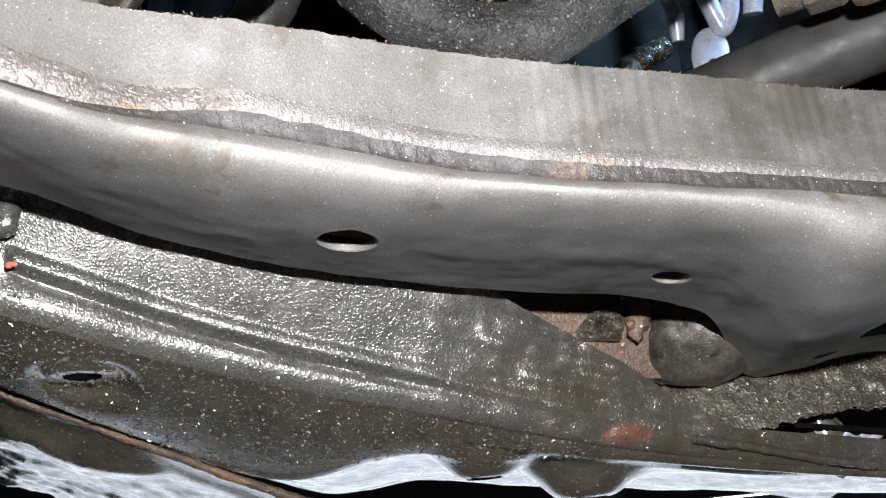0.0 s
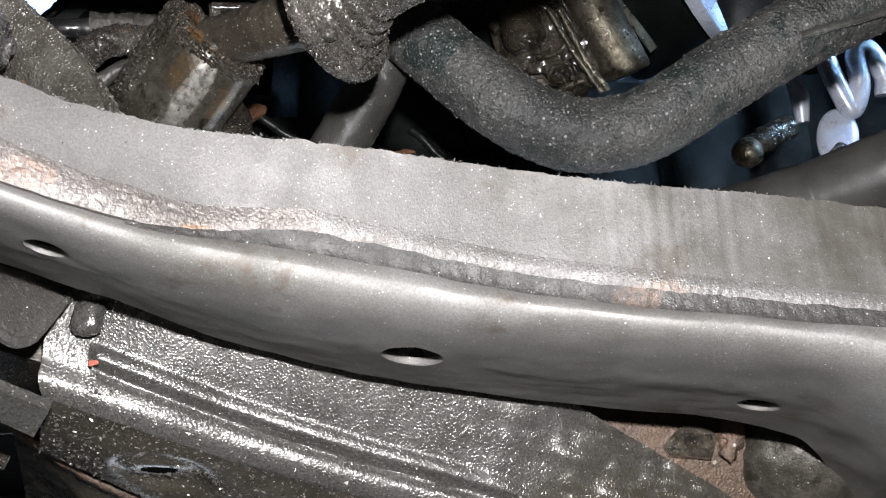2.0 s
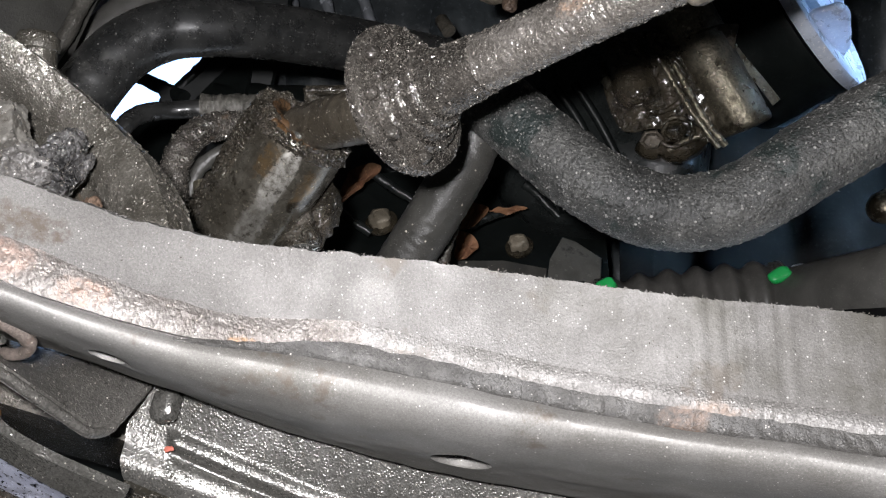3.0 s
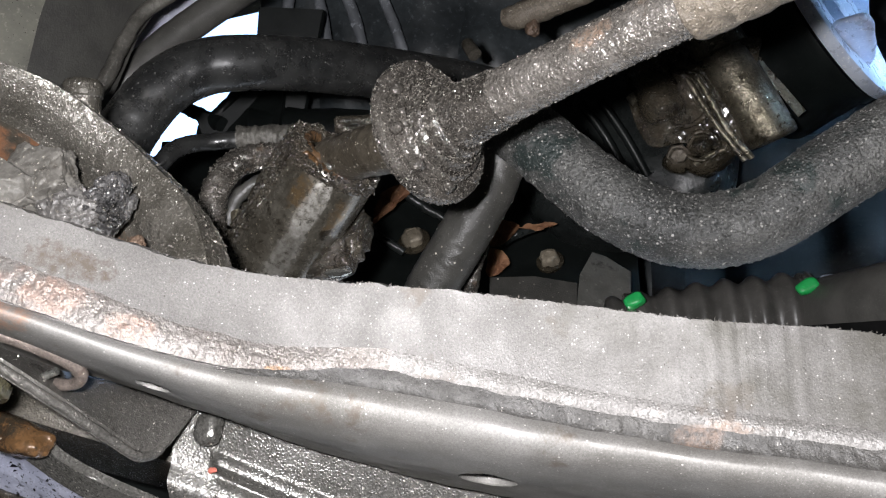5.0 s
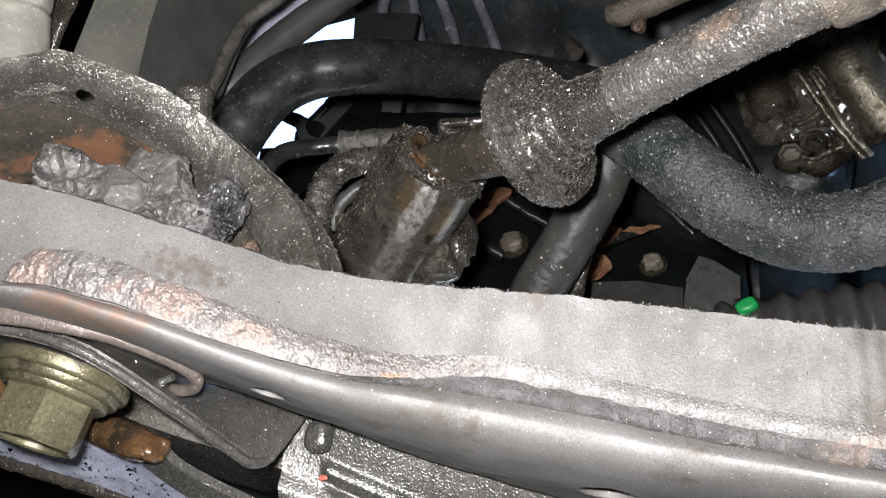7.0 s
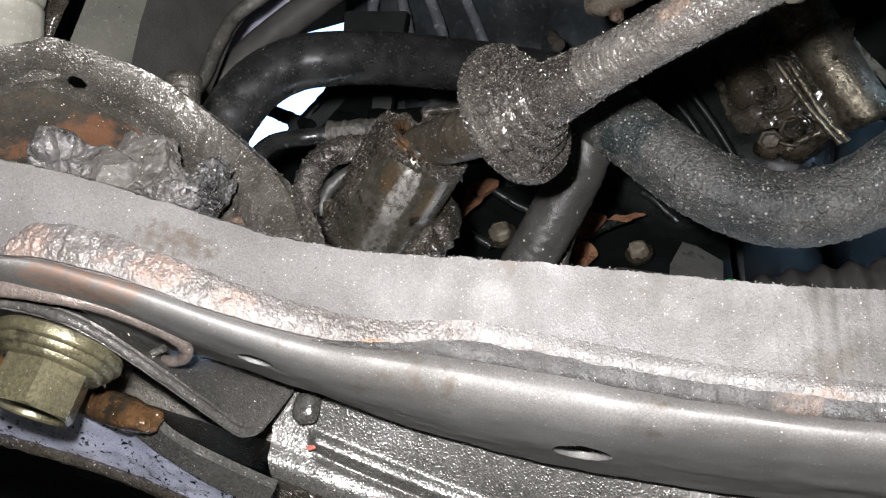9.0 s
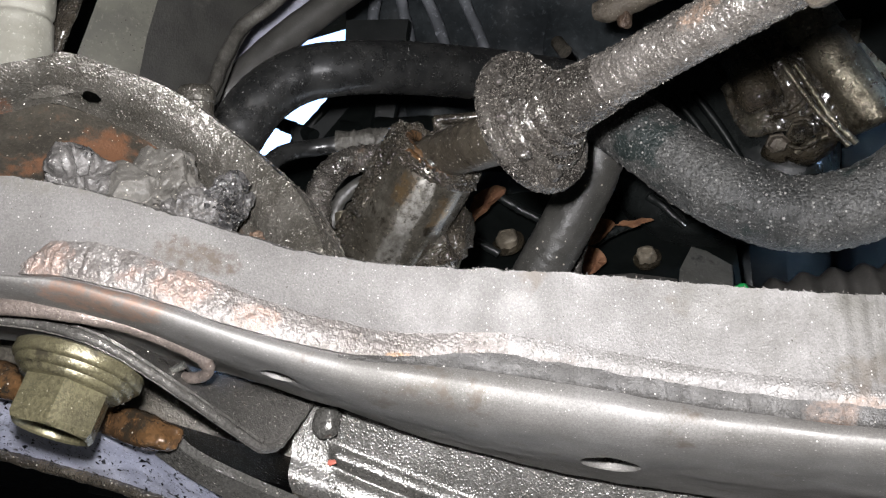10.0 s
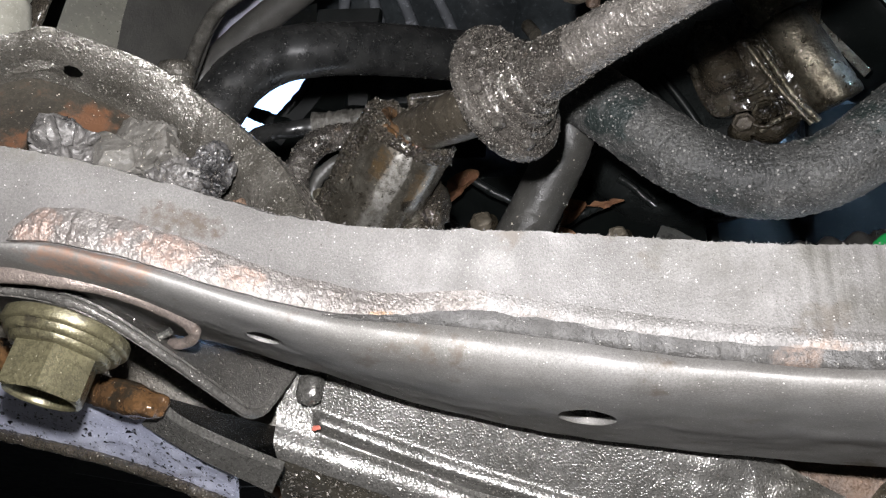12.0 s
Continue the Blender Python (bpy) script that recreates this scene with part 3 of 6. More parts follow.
slab("ceiling", (-1.55, -1.65, 1.9), (1.55, 1.1, 1.95), DULL, "unseen dark ceiling, added to keep sky light out", "ceiling")

# ---- control arm ----
ARM_TOP = [(-0.215, 0.105, 0.572), (-0.134, 0.150, 0.568), (-0.100, 0.176, 0.563), (-0.078, 0.196, 0.559), (-0.055, 0.2105, 0.557),
           (-0.028, 0.2195, 0.5555), (-0.003, 0.2320, 0.5555), (0.025, 0.2430, 0.5535), (0.055, 0.2480, 0.5490), (0.087, 0.2565, 0.5470),
           (0.125, 0.263, 0.5415), (0.160, 0.268, 0.5375), (0.260, 0.285, 0.526)]
ARM_SEAM = [(-0.1760, 0.1333, 0.5404), (-0.1351, 0.1531, 0.5412), (-0.1213, 0.1596, 0.5410), (-0.1080, 0.1669, 0.5389), (-0.0957, 0.1753, 0.5359), (-0.0841, 0.1847, 0.5327), (-0.0730, 0.1946, 0.5306), (-0.0617, 0.2046, 0.5295), (-0.0500, 0.2155, 0.5298),
            (-0.0310, 0.2250, 0.5288), (-0.0055, 0.2360, 0.5256), (0.0220, 0.2457, 0.5212), (0.0510, 0.2490, 0.5163), (0.0800, 0.2525, 0.5126),
            (0.115, 0.2560, 0.5080), (0.150, 0.2600, 0.5030), (0.260, 0.275, 0.490)]
ARM_REAR = [(-0.215, 0.190, 0.547), (-0.130, 0.222, 0.537), (-0.0965, 0.2437, 0.5295), (-0.0852, 0.2519, 0.5267), (-0.0627, 0.2745, 0.5208),
            (-0.0325, 0.2905, 0.5152), (0.0, 0.3055, 0.5113), (0.036, 0.3200, 0.5080), (0.0727, 0.3230, 0.5033), (0.0960, 0.3330, 0.4995),
            (0.1051, 0.3390, 0.4956), (0.1134, 0.3596, 0.4919), (0.1215, 0.3809, 0.4861), (0.1306, 0.3887, 0.4827), (0.1488, 0.3896, 0.4845), (0.1820, 0.3894, 0.4880), (0.290, 0.43, 0.485)]


def curve_of(points):
    p = spline(points, 900)
    return lambda x: (float(np.interp(x, p[:, 0], p[:, 1])), float(np.interp(x, p[:, 0], p[:, 2])))


arm_top, arm_seam, arm_rear = curve_of(ARM_TOP), curve_of(ARM_SEAM), curve_of(ARM_REAR)


def weld_width(x):
    return float(np.interp(x, [-0.135, -0.115, -0.09, -0.07, -0.055, -0.04, -0.02, 0.06, 0.12], [0.008, 0.0108, 0.0105, 0.0086, 0.0076, 0.0062, 0.0052, 0.0050, 0.004]))


arm = thing("control_arm", "long welded grey steel suspension control arm, gritty and worn", "control arm")
xs = np.linspace(-0.21, 0.255, 560)



def roll_in(x, f):
    """How far the plate's lower edge bends inwards where the weld has run out."""
    return 0.0042 * max(0.0, (f - 0.72) / 0.28) ** 2 * min(1.0, max(0.0, (x + 0.055) / 0.03))


def plate_y(x, z):
    (ty, tz), (sy, sz) = arm_top(x), arm_seam(x)
    f = min(1.0, max(0.0, (tz - z) / (tz - sz + 0.0012)))
    return ty + (sy + 0.0012 - ty) * f + 0.0012 * math.sin(math.pi * f) + roll_in(x, f)


rows = []
for i in range(30):
    f = i / 29
    row = []
    for x in xs:
        (ty, tz), (sy, sz) = arm_top(x), arm_seam(x)
        y, z = ty + (sy + 0.0012 - ty) * f, tz + (sz - 0.0012 - tz) * f
        y += 0.0012 * math.sin(math.pi * f) + roll_in(x, f)
        edge = max(0.0, 1 - i / 3)
        brushed = lump((x, 0, 7), 430, 0.00028) * min(1.0, max(0.0, (x - 0.015) / 0.04)) * min(1.0, max(0.0, (1 - f) / 0.3))
        p = (x, y + lump((x, y, z), 60, 0.0003) + brushed, z + edge * (lump((x, 0, 0), 700, 0.0004) + lump((x, 3, 0), 160, 0.0006)))
        row.append(p)
    rows.append(row)
plate_ = part("front_plate", grid(rows, (0.0, 0.0032, 0.0012)), ARM_PAINT, arm, "flat gritty grey plate with a rough-cut upper edge")
scatter(plate_, 7000, 0.00014, GLINT, "plate_grit", "fine glinting grit", 21)

rng = random.Random(5)
crumbs = []
for k in range(1500):
    x = rng.uniform(-0.19, 0.2)
    y, z = arm_top(x)
    crumbs.append((x, y + rng.uniform(-0.0003, 0.003), z + 0.0001 + abs(rng.gauss(0, 0.00012))))
tagged(part("edge_grit", grains(crumbs, 0.00024, 3), ARM_PAINT, arm, "loose grit along the cut edge", False), kind="stuff")

def bead(x0, x1, count):
    out = []
    for i in range(15):
        f = i / 14
        row = []
        for x in np.linspace(x0, x1, count):
            sy, sz = arm_seam(x)
            sz += 0.0044 * float(np.interp(x, [-0.05, -0.025], [0.0, 1.0]))
            lean = float(np.interp(x, [-0.06, -0.03], [0.0, 1.0]))
            w = weld_width(x) * (1 + 0.15 * lean)
            peak = 0.5 - 0.27 * lean
            u = f * 0.5 / peak if f < peak else 1 - (1 - f) * 0.5 / (1 - peak)
            swell_ = math.sin(math.pi * u) ** (0.8 + 0.8 * lean * (1 if f > peak else 0))
            start = min(1.0, max(0.0, (x + 0.131) / 0.006))
            ripple = math.sin(x * 2 * math.pi / 0.0024 + 2.4 * math.cos(f * 3.1) + lump((x, f, 9), 200, 3.0)) * swell_
            rugged = float(np.interp(x, [-0.14, -0.06, -0.03, 0.05], [1.0, 0.9, 0.35, 0.15]))
            y = sy - 0.0006 - swell_ * (0.0007 + 0.035 * w) * start - 0.00016 * ripple * (0.4 + 0.6 * rugged)
            y += (lump((x * 1.3, f * w * 1.6, 1), 420, 0.0008 * rugged) + lump((x, f * w, 7), 150, 0.0009 * rugged)) * swell_
            z = sz + 0.0004 + w * (0.3 + 0.7 * start) * f + lump((x, f * 0.01, 5), 120, 0.0008) * (1 if f > 0.5 else 0.4) * (1 - 0.85 * lean)
            low = plate_y(x, z) - 0.0002 - (0.0003 + 0.0002 * ripple * max(0.0, 1 - 1.6 * f)) * math.sin(math.pi * f)
            row.append((x, y + (low - y) * lean, z))
        out.append(row)
    return grid(out, (0, 0.003, 0))


part("weld_bead", bead(-0.131, -0.024, 420), WELD, arm, "crusty wide weld bead with films of rust")
part("weld_ridge", bead(-0.0242, 0.235, 620), RIDGE_PAINT, arm, "low painted ridge where the weld runs out")
bm_rows = []
for i in range(8):
    f = i / 7
    row = []
    for x in np.linspace(-0.062, 0.235, 700):
        sy, sz = arm_seam(x)
        k = float(np.interp(x, [-0.062, -0.028], [0.0, 1.0]))
        z = sz - 0.0012 + (0.0008 + 0.0056 * k) * f + lump((x, 4, 0), 150, 0.0006) * f * k
        proud = sy - 0.0014 + 0.0014 * f * k
        sunk = sy + 0.0010 + (plate_y(x, z) - 0.0003 - 0.0006 - sy - 0.0010) * f
        row.append((x, proud + (sunk - proud) * k + lump((x, f * 0.004, 2), 420, 0.0004) * math.sin(math.pi * f), z))
    bm_rows.append(row)
part("weld_root", grid(bm_rows, (0, 0.003, 0)), SEAM_SHADE, arm, "sunken root of the weld, coloured dark with shade and dirt")

HOLES = [(-0.085, 0.2085, 0.0050), (-0.0090, 0.2665, 0.0086), (0.0850, 0.3010, 0.0059), (0.150, 0.3660, 0.0046), (0.1710, 0.3380, 0.0185)]
bm = bmesh.new()
shell_x = np.linspace(-0.21, 0.255, 620)
ROWS_ = 96
vs = []
for i in range(ROWS_):
    f = i / (ROWS_ - 1)
    row = []
    for x in shell_x:
        (sy, sz), (ry, rz) = arm_seam(x), arm_rear(x)
        run, drop = ry - sy, sz - rz
        roll = 0.0020
        if f < 0.16:
            # the rolled lip stands out below the seam
            g = f / 0.16
            q = (sy + 0.0004 - (roll + 0.0004) * math.sin(math.pi * g / 2), sz - 0.32 * drop * g)
        elif f < 0.70:
            g = (f - 0.16) / 0.54
            a, b, c, d = (sy - roll, sz - 0.32 * drop), (sy - roll + 0.09 * drop, sz - 0.76 * drop), (sy - roll + 0.30 * drop + run * 0.06, rz), (sy + run * 0.50, rz - 0.0004)
            q = [(1 - g) ** 3 * a[k] + 3 * (1 - g) ** 2 * g * b[k] + 3 * (1 - g) * g ** 2 * c[k] + g ** 3 * d[k] for k in (0, 1)]
        else:
            g = (f - 0.70) / 0.30
            q = (sy + run * (0.50 + 0.50 * g), rz - 0.0004 * (1 - g))
        p = Vector((x, q[0], q[1] + lump((x, q[0], 0), 45, 0.0005)))
        row.append(bm.verts.new(p))
    vs.append(row)
for i in range(ROWS_ - 1):
    for j in range(len(shell_x) - 1):
        bm.faces.new((vs[i][j], vs[i][j + 1], vs[i + 1][j + 1], vs[i + 1][j]))
for hx, hy, hr in HOLES:
    inside = [f for f in bm.faces if all((v.co.x - hx) ** 2 + (v.co.y - hy) ** 2 < (hr * 1.02) ** 2 for v in f.verts)]
    bmesh.ops.delete(bm, geom=inside, context="FACES")
    rim_edges = []
    for e in bm.edges:
        if len(e.link_faces) == 1 and all(abs(math.hypot(v.co.x - hx, v.co.y - hy) - hr) < 0.003 for v in e.verts):
            rim_edges.append(e)
    for v in {v for e in rim_edges for v in e.verts}:
        a = math.atan2(v.co.y - hy, v.co.x - hx)
        v.co.x, v.co.y = hx + hr * math.cos(a), hy + hr * math.sin(a)
    for r_, up in ((0.95, 0.0006), (0.96, 0.0017)):
        out = bmesh.ops.extrude_edge_only(bm, edges=rim_edges)["geom"]
        rim_edges = [g for g in out if isinstance(g, bmesh.types.BMEdge) and all(isinstance(v, bmesh.types.BMVert) and v in out for v in g.verts)]
        for v in [g for g in out if isinstance(g, bmesh.types.BMVert)]:
            a = math.atan2(v.co.y - hy, v.co.x - hx)
            v.co.x, v.co.y = hx + hr * r_ * math.cos(a), hy + hr * r_ * math.sin(a)
            v.co.z += up
rear_edges = [e for e in bm.edges if len(e.link_faces) == 1 and all(v in set(vs[-1]) for v in e.verts)]
out = bmesh.ops.extrude_edge_only(bm, edges=rear_edges)["geom"]
for v in out:
    if isinstance(v, bmesh.types.BMVert):
        v.co.z += 0.0035
        v.co.y += 0.0005
bmesh.ops.recalc_face_normals(bm, faces=bm.faces)
part("lower_shell", bm, SHELL_PAINT, arm, "smooth rolled grey underside with punched holes")

# closes the arm above with an added black sheet, as shade in its holes
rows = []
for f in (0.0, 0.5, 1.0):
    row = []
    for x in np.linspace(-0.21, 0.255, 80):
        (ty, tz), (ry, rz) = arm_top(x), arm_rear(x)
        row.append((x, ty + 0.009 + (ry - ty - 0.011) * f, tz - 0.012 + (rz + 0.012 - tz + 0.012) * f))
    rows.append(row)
part("arm_shade_sheet", grid(rows, (0, 0, 0.002)), DARK_PLASTIC, arm, "black sheet inside the arm, standing in for shade in its holes")

# ---- subframe beam behind the arm ----
beam = thing("subframe_beam", "black pebbled steel subframe beam, wet and oily, with pressed ribs", "subframe")
RIDGE = [(-0.1194, 0.2626, 0.5080), (-0.0964, 0.2786, 0.5004), (-0.0700, 0.2981, 0.4922), (-0.0392, 0.3146, 0.4839), (-0.0051, 0.3288, 0.4762), (0.0314, 0.3433, 0.4679), (0.0704, 0.3579, 0.4597), (0.1117, 0.3710, 0.4527), (0.1551, 0.3828, 0.4468), (0.1999, 0.3935, 0.4409)]
FOLD = [(-0.1435, 0.3054, 0.4988), (-0.1190, 0.3283, 0.4867), (-0.0896, 0.3548, 0.4737), (-0.0528, 0.3705, 0.4620), (-0.0095, 0.3596, 0.4635), (0.0306, 0.3630, 0.4599), (0.0714, 0.3723, 0.4550), (0.1139, 0.3829, 0.4492), (0.1577, 0.3926, 0.4433), (0.2030, 0.4022, 0.4376)]
ridge, fold = spline(RIDGE, 420), spline(FOLD, 420)
rows = []
for i in range(60):
    g = 1 - i / 59
    row = []
    for k in range(420):
        s = k / 419
        height = float(np.interp(s, [0, 0.5, 0.56, 0.67, 0.72, 0.78, 1], [0.048, 0.056, 0.044, 0.030, 0.021, 0.010, 0.010]))
        r = Vector(ridge[k])
        rise = g * height
        round_off = 0.0042 * max(0.0, 1 - rise / 0.0055) ** 2
        p = r + Vector((0, float(np.interp(s, [0, 0.15, 0.3, 0.5, 0.62, 1], [-0.15, -0.38, -0.42, -0.32, -0.18, 0.0])) * rise + round_off, rise - 0.0015 * max(0.0, 1 - rise / 0.0055)))
        rib_at = 0.0165 - 0.008 * s
        fade = min(1.0, max(0.0, (s - 0.055) / 0.015)) * min(1.0, max(0.0, (0.62 - s) / 0.2))
        p.y += 0.28 * min(rise, 0.0095) * min(1.0, max(0.0, (0.62 - s) / 0.2))
        p.y -= 0.10 * max(0.0, rise - rib_at - 0.003) * fade
        crest = math.exp(-((rise - rib_at) / 0.0027) ** 4)
        p.y += (-0.0017 + 0.30 * (rise - rib_at)) * crest * fade
        p.y += 0.0015 * math.exp(-((rise - rib_at + 0.0047) / 0.0016) ** 2) * fade
        if s > 0.44:
            p.y += lump(p, 60, 0.0015) * min(1, (s - 0.44) / 0.1)
            p.y -= 0.0005 * math.sin((rise + 0.004 * s) * 2 * math.pi / 0.009) * min(1, (s - 0.44) / 0.15)
        row.append(p)
    rows.append(row)
face = part("beam_face", grid(rows, (0.0, 0.003, 0.0)), BEAM_PAINT, beam, "pebbled black face with a long pressed rib")
scatter(face, 6000, 0.00030, GLINT, "face_grit", "wet glinting grit", 18)


def dishes(p, spots):
    """Flat pressed seats round holes: how far a place is lifted or sunk."""
    d = 0.0
    for c, r in spots:
        q = (p - Vector(c)).xy.length
        d += (c[2] - p.z) * math.exp(-(q / (r * 2.1)) ** 4) + 0.0012 * math.exp(-((q - r * 1.7) / (r * 0.4)) ** 2)
    return d


LOW_HOLES = [((-0.1009, 0.3071, 0.4911), 0.0075), ((0.0212, 0.3766, 0.4537), 0.0085), ((0.0595, 0.3959, 0.4439), 0.010)]
bm = bmesh.new()
vs = []
for i in range(90):
    g = i / 89
    row = []
    for k in range(420):
        s = k / 419
        start, bend = Vector(ridge[k]) + Vector((0, 0.0042, -0.0015)), Vector(fold[k])
        if g < 0.45:
            p = start.lerp(bend, g / 0.45)
            p.z -= 0.0016 * math.sin(math.pi * g / 0.45)
        else:
            h = (g - 0.45) / 0.55
            p = bend + Vector((0, 0.16 * h, 0.004 * h + 0.002 * math.sin(h * 9 + s * 14)))
        p.z += dishes(p, LOW_HOLES) + lump(p, 30, 0.0016) * max(0.0, g - 0.3)
        row.append(bm.verts.new(p))
    vs.append(row)
for i in range(89):
    for k in range(419):
        bm.faces.new((vs[i][k], vs[i][k + 1], vs[i + 1][k + 1], vs[i + 1][k]))
for c, r in LOW_HOLES:
    inside = [f for f in bm.faces if (Vector(f.calc_center_median().xy) - Vector(c).xy).length < r * 0.8]
    bmesh.ops.delete(bm, geom=inside, context="FACES")
bmesh.ops.recalc_face_normals(bm, faces=bm.faces)
under = part("beam_underside", bm, WET_BLACK, beam, "wet black underside with pressed drain holes")
scatter(under, 5000, 0.00034, GLINT, "underside_grit", "wet grit and droplets", 19, lambda x, y, z: 1.0 if y < 0.365 else 0.0)
# black liner added above the drain holes, in place of shade
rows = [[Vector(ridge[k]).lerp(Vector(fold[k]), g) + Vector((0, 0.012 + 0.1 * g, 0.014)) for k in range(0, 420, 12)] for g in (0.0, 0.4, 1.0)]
part("beam_shade_sheet", grid(rows, (0, 0, 0.002)), INNER_BLACK, beam, "black sheet added as the shade inside the beam")
part("end_boss", blob((-0.1061, 0.2630, 0.5285), (0.0042, 0.003, 0.0050), 0.15, 200, 4, True), BEAM_PAINT, beam, "round pressed boss")
part("paint_mark", blob((-0.1043, 0.2663, 0.5157), (0.0016, 0.0005, 0.0011), 0.5, 600, 3), RED, beam, "small red paint mark")
part("wet_lip", tube([(0.0969, 0.3635, 0.4590), (0.1133, 0.3707, 0.4561), (0.1306, 0.3765, 0.4523), (0.1481, 0.3819, 0.4486), (0.1666, 0.3861, 0.4451)], 0.0016, 90, 14, 0.0005, 260), BEAM_PAINT, beam, "wet shining lip")
part("scraped_spot", blob((0.0290, 0.3472, 0.4991), (0.006, 0.0016, 0.0035), 0.5, 260, 4, False, (0, 30, 0)), CLEAN, beam, "bright scraped spot")
part("crack", tube([(-0.0034, 0.3473, 0.4689), (0.0097, 0.3489, 0.4670), (0.0211, 0.3519, 0.4637), (0.0375, 0.3580, 0.4598)], 0.0008, 40, 8, 0.0004, 600), TAR, beam, "thin dark open seam")

# ---- lower plate under the beam ----
plate = thing("lower_plate", "glossy wet black pressed plate with a rusty lip", "panel")
near, far = spline([(-0.1565, 0.3072, 0.5076), (-0.1385, 0.3278, 0.4924), (-0.1163, 0.3447, 0.4823), (-0.0925, 0.3631, 0.4709), (-0.0663, 0.3818, 0.4589), (-0.0454, 0.3950, 0.4501)], 160), spline([(-0.2436, 0.4483, 0.5059), (-0.2154, 0.4745, 0.4845), (-0.1806, 0.4927, 0.4688), (-0.1432, 0.5091, 0.4549), (-0.1040, 0.5259, 0.4404), (-0.0740, 0.5381, 0.4291)], 160)
spots = [((-0.1204, 0.3805, 0.4674), 0.012), ((-0.1417, 0.3596, 0.4799), 0.008)]
rows = []
for i in range(60):
    g = i / 59
    row = []
    for k in range(160):
        p = Vector(near[k]).lerp(Vector(far[k]), g)
        p.z += dishes(p, spots) * 0.7 + lump(p, 60, 0.003) * g - 0.002 * math.exp(-((g - 0.12) / 0.06) ** 2)
        row.append(p)
    rows.append(row)
part("plate_sheet", grid(rows, (0, 0.001, 0.002)), WET_BLACK, plate)
part("rusty_lip", tube([(-0.1554, 0.3054, 0.5084), (-0.1372, 0.3254, 0.4934), (-0.1153, 0.3422, 0.4834), (-0.0916, 0.3606, 0.4722), (-0.0656, 0.3792, 0.4603), (-0.0448, 0.3923, 0.4518)], 0.0017, 160, 14, 0.0006, 200), RUSTY, plate, "rusted raw edge")

# ---- crumpled skirt, bulge and fitting at the arm's wide end ----
skirt = thing("gritty_skirt", "torn gritty flap of caked dirt on the subframe", "flap")
upper, lower = spline([(0.0956, 0.3942, 0.4915), (0.1271, 0.3980, 0.4983), (0.1509, 0.4003, 0.4998), (0.1752, 0.4039, 0.5005), (0.2246, 0.4098, 0.5027)], 200), spline([(0.0890, 0.3713, 0.4623), (0.1127, 0.3764, 0.4616), (0.1351, 0.3807, 0.4635), (0.1603, 0.3848, 0.4658), (0.2062, 0.3925, 0.4658)], 200)
rows = []
for i in range(40):
    g = i / 39
    row = []
    for k in range(200):
        p = Vector(upper[k]).lerp(Vector(lower[k]), g)
        p += Vector((0, lump(p, 150, 0.0018), lump(p + Vector((4, 0, 0)), 110, 0.001 + 0.003 * max(0, g - 0.8) * 5)))
        row.append(p)
    rows.append(row)
flap = part("flap_sheet", grid(rows, (0, 0.003, 0.0)), SKIRT, skirt)
scatter(flap, 4000, 0.00045, GLINT, "flap_grit", "wet brown grit", 20)
bulge = thing("bush_housing", "rounded grey steel bush housing under the arm", "housing")
part("housing_dome", blob((0.1118, 0.3799, 0.5002), (0.0285, 0.023, 0.0200), 0.08, 60, 5, False, (0, -10, 0)), DOME, bulge)
part("housing_collar", blob((0.0839, 0.3629, 0.5043), (0.0042, 0.003, 0.0080), 0.45, 250, 4, False, (0, 12, 0)), RUSTY, bulge, "rusty collar")
inner = thing("inner_bracket", "rusty brown steel bracket inside the gap", "bracket")
part("bracket_web", grid([[(0.0299, 0.3584, 0.5280), (0.0599, 0.3631, 0.5261), (0.0921, 0.3677, 0.5217)], [(0.0280, 0.3542, 0.5094), (0.0571, 0.3589, 0.5075), (0.0887, 0.3654, 0.5035)], [(0.0258, 0.3609, 0.4899), (0.0548, 0.3657, 0.4878), (0.0913, 0.3755, 0.4838)]], (0, 0.003, 0)), RUSTY, inner)
# dark sheet before the web, in place of a shaded arched opening
part("bracket_notch", grid([spline([(0.0603, 0.3574, 0.5014), (0.0649, 0.3560, 0.5058), (0.0697, 0.3555, 0.5078), (0.0754, 0.3561, 0.5062), (0.0788, 0.3572, 0.5036)], 40), spline([(0.0620, 0.3585, 0.4983), (0.0661, 0.3588, 0.4979), (0.0702, 0.3590, 0.4975), (0.0733, 0.3592, 0.4972), (0.0764, 0.3594, 0.4969)], 40)], (0, 0.004, 0)), PUMP_DARK, inner, "dark arched sheet, standing in for the shade in a notch")
skirt_fit = thing("pipe_fitting", "small olive pipe fitting with a flanged cap", "fitting")
fa = (0.1942, 0.4041, 0.4676)
part("fitting_body", lathe([(0.0, -0.02), (0.0052, -0.02), (0.0052, 0.0)], fa, (0.05, 0, 1), 32), PALE, skirt_fit)
part("fitting_cap", lathe([(0.0, 0.0), (0.0085, 0.0), (0.0085, 0.0022), (0.0058, 0.003), (0.0058, 0.0065), (0.0075, 0.0072), (0.0075, 0.0095), (0.0, 0.0105)], fa, (0.05, 0, 1), 32), PALE, skirt_fit, "flanged cap")
clump = thing("oily_clip", "wet black plastic clip, oily, its body coloured pale as reflected daylight", "clip")
# the pale blue material stands in for daylight reflected by the clip
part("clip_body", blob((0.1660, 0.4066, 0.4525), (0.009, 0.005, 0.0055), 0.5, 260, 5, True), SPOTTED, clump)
part("clip_tab", blob((0.1560, 0.4024, 0.4636), (0.005, 0.004, 0.009), 0.35, 200, 4, True, (0, -20, 0)), WET_BLACK, clump)

